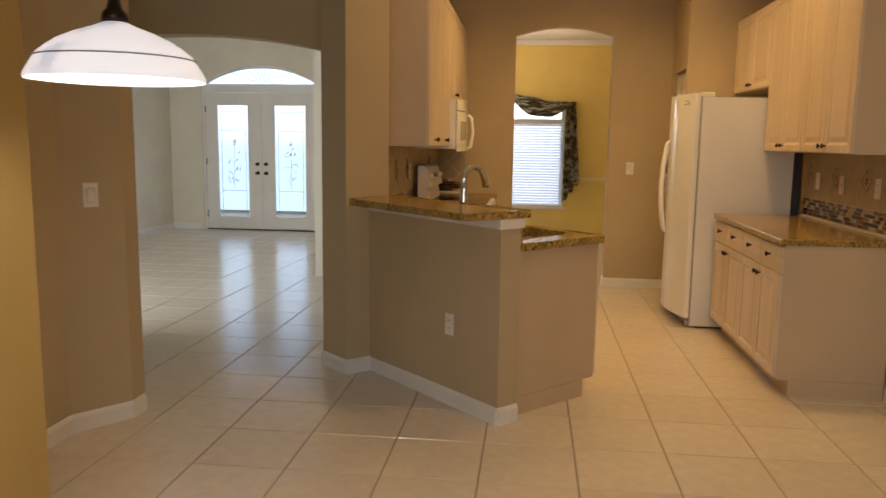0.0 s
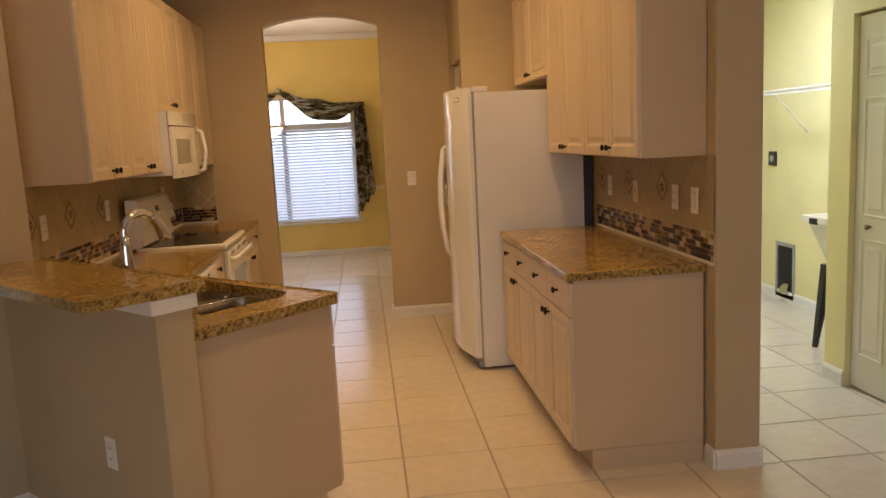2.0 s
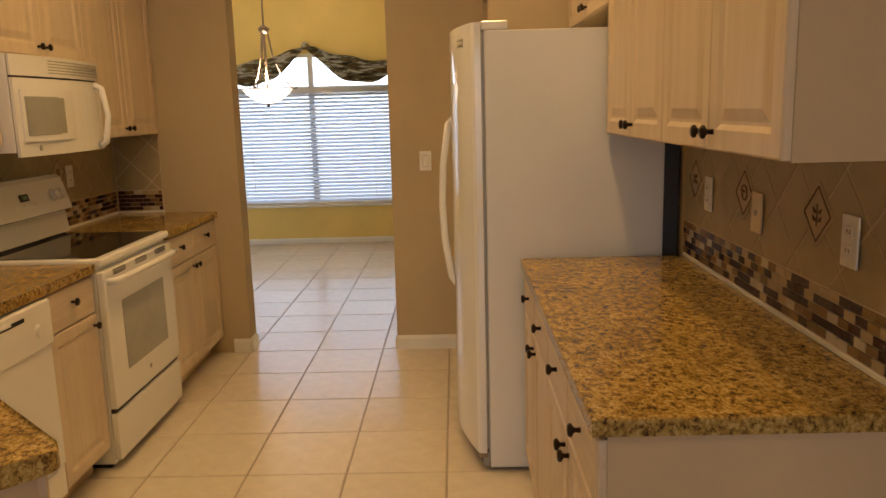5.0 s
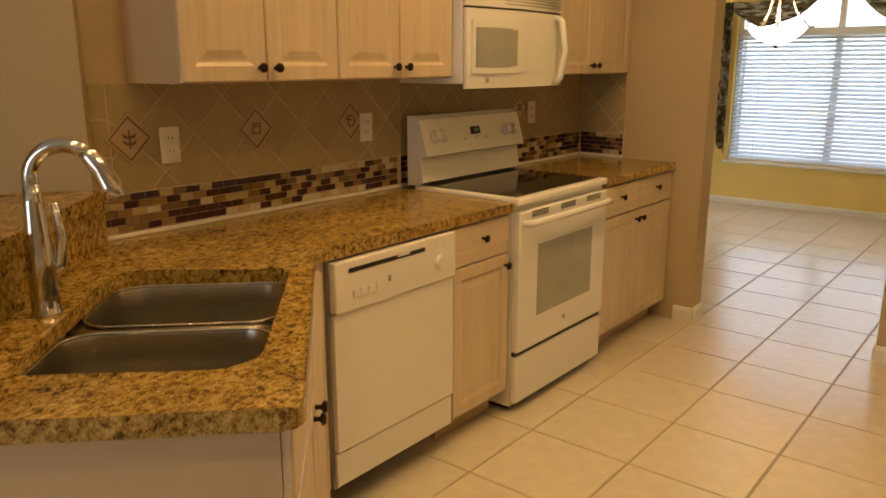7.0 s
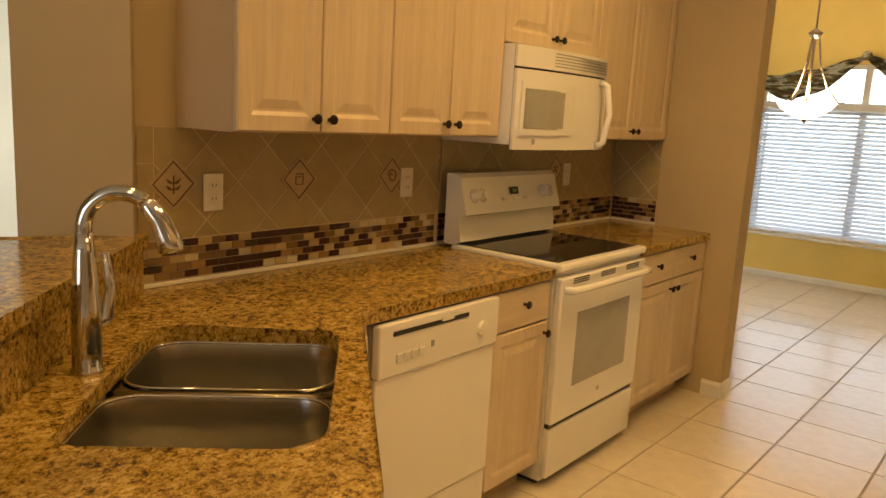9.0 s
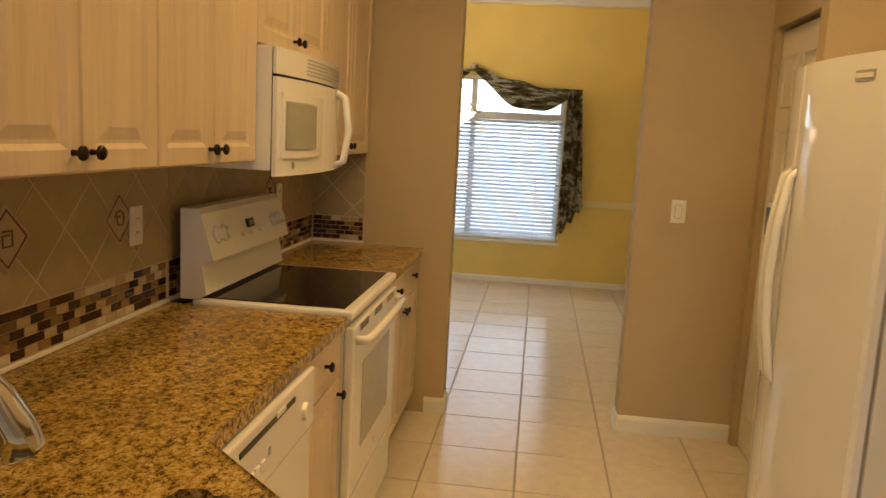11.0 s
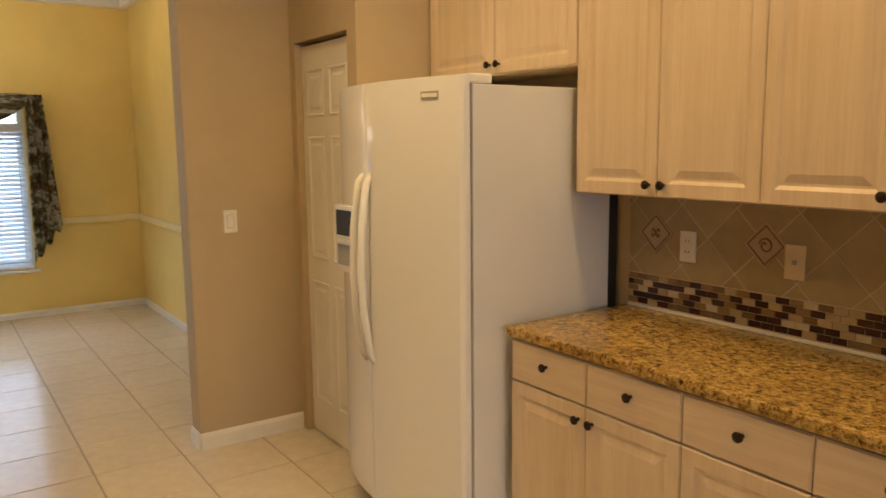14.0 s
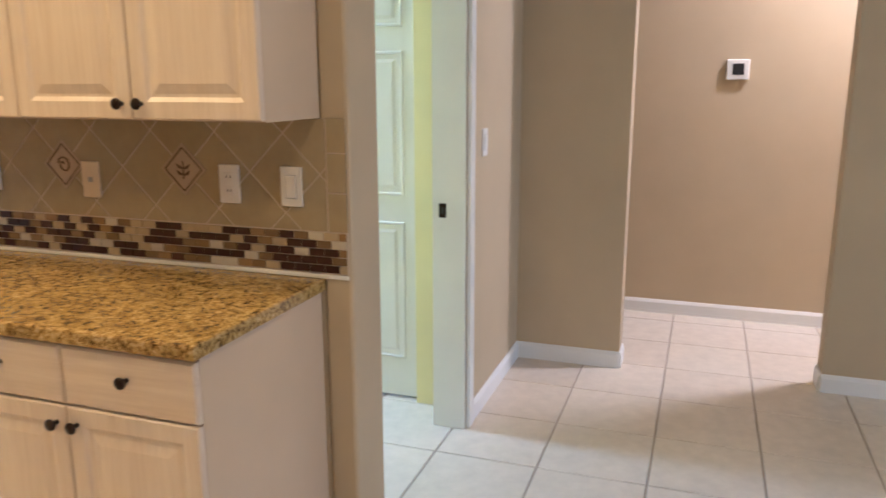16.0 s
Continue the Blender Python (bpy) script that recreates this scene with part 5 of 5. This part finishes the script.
TL = "tan diagonal tile backsplash with a brown mosaic band"
splash(TL + " and leaf decos", pose(2.209, 5.985, 0, 0, 0, RIGHT), 1.63, [0.135, 0.605, 1.075], (0, 1, 2), (0.0, 1.565), z1=1.387)
splash(TL + " behind the sink", pose(-0.769, 4.735, 0, 0, 0, LEFT), 1.37, [0.115, 0.60, 1.07], (2, 3, 1), (0.055, 1.37))
splash(TL + " beside the range", pose(-0.769, 6.11, 0, 0, 0, LEFT), 1.61, [0.94], (0,), (0.0, 1.61))
splash("short tan tile backsplash with mosaic on the arch wall", pose(-0.76, ARCH - 0.001, 0, 0, 0, 0), 0.28, [], (), (0.0, 0.28))

# ---- floor tiles ----
PITCH, X0, Y0, SKEW = 0.4228, 0.418, 6.468, radians(0.0)


def tile_verts(hx, hy):
    c = 0.0025
    return [(-hx, -hy, -0.004), (hx, -hy, -0.004), (hx, hy, -0.004), (-hx, hy, -0.004), (-hx + c, -hy + c, 0.0), (hx - c, -hy + c, 0.0), (hx - c, hy - c, 0.0), (-hx + c, hy - c, 0.0)]


TILE_FACES = [(4, 5, 6, 7), (0, 1, 5, 4), (1, 2, 6, 5), (2, 3, 7, 6), (3, 0, 4, 7)]
H = PITCH / 2 - 0.0035
one = bpy.data.meshes.new("floor_tile")
one.from_pydata(tile_verts(H, H), [], TILE_FACES)
one.materials.append(FLOORTILE)
verts, faces, near = [], [], 0
cs, sn = math.cos(SKEW), math.sin(SKEW)
for i in range(-15, 13):
    for j in range(-24, 14):
        u, v = (i + 0.5) * PITCH, (j + 0.5) * PITCH
        x, y = X0 + cs * u - sn * v, Y0 + sn * u + cs * v
        indoors = -5.5 < x < -1.8 and 4.9 < y < 11.6 or -3.0 < x < -2.2 and 3.5 < y < 5.0 or -2.3 < x < 4.25 and -3.0 < y < 4.9 or -2.0 < x < 1.75 and 4.0 < y < 11.9 or 1.7 < x < 4.35 and 4.0 < y < 9.05 or 4.2 < x < 5.3 and 1.0 < y < 4.95
        if not indoors:
            continue
        if -0.9 < x < 2.2 and 2.2 < y < 9.2 and near < 300:
            o = new("floor_tile", one)
            o.parent, o.location, o.rotation_euler = floor, (x, y, 0), (0, 0, SKEW)
            near += 1
        else:
            k = len(verts)
            verts += [(cs * a - sn * b + x, sn * a + cs * b + y, c) for a, b, c in tile_verts(H, H)]
            faces += [tuple(k + q for q in f) for f in TILE_FACES]
rest = bpy.data.meshes.new("floor_tile_rest")
rest.from_pydata(verts, [], faces)
rest.materials.append(FLOORTILE_J)
ob = new("floor_tile_rest", rest)
ob.parent = floor
tagged(ob, "cream ceramic floor tiles", kind="stuff")
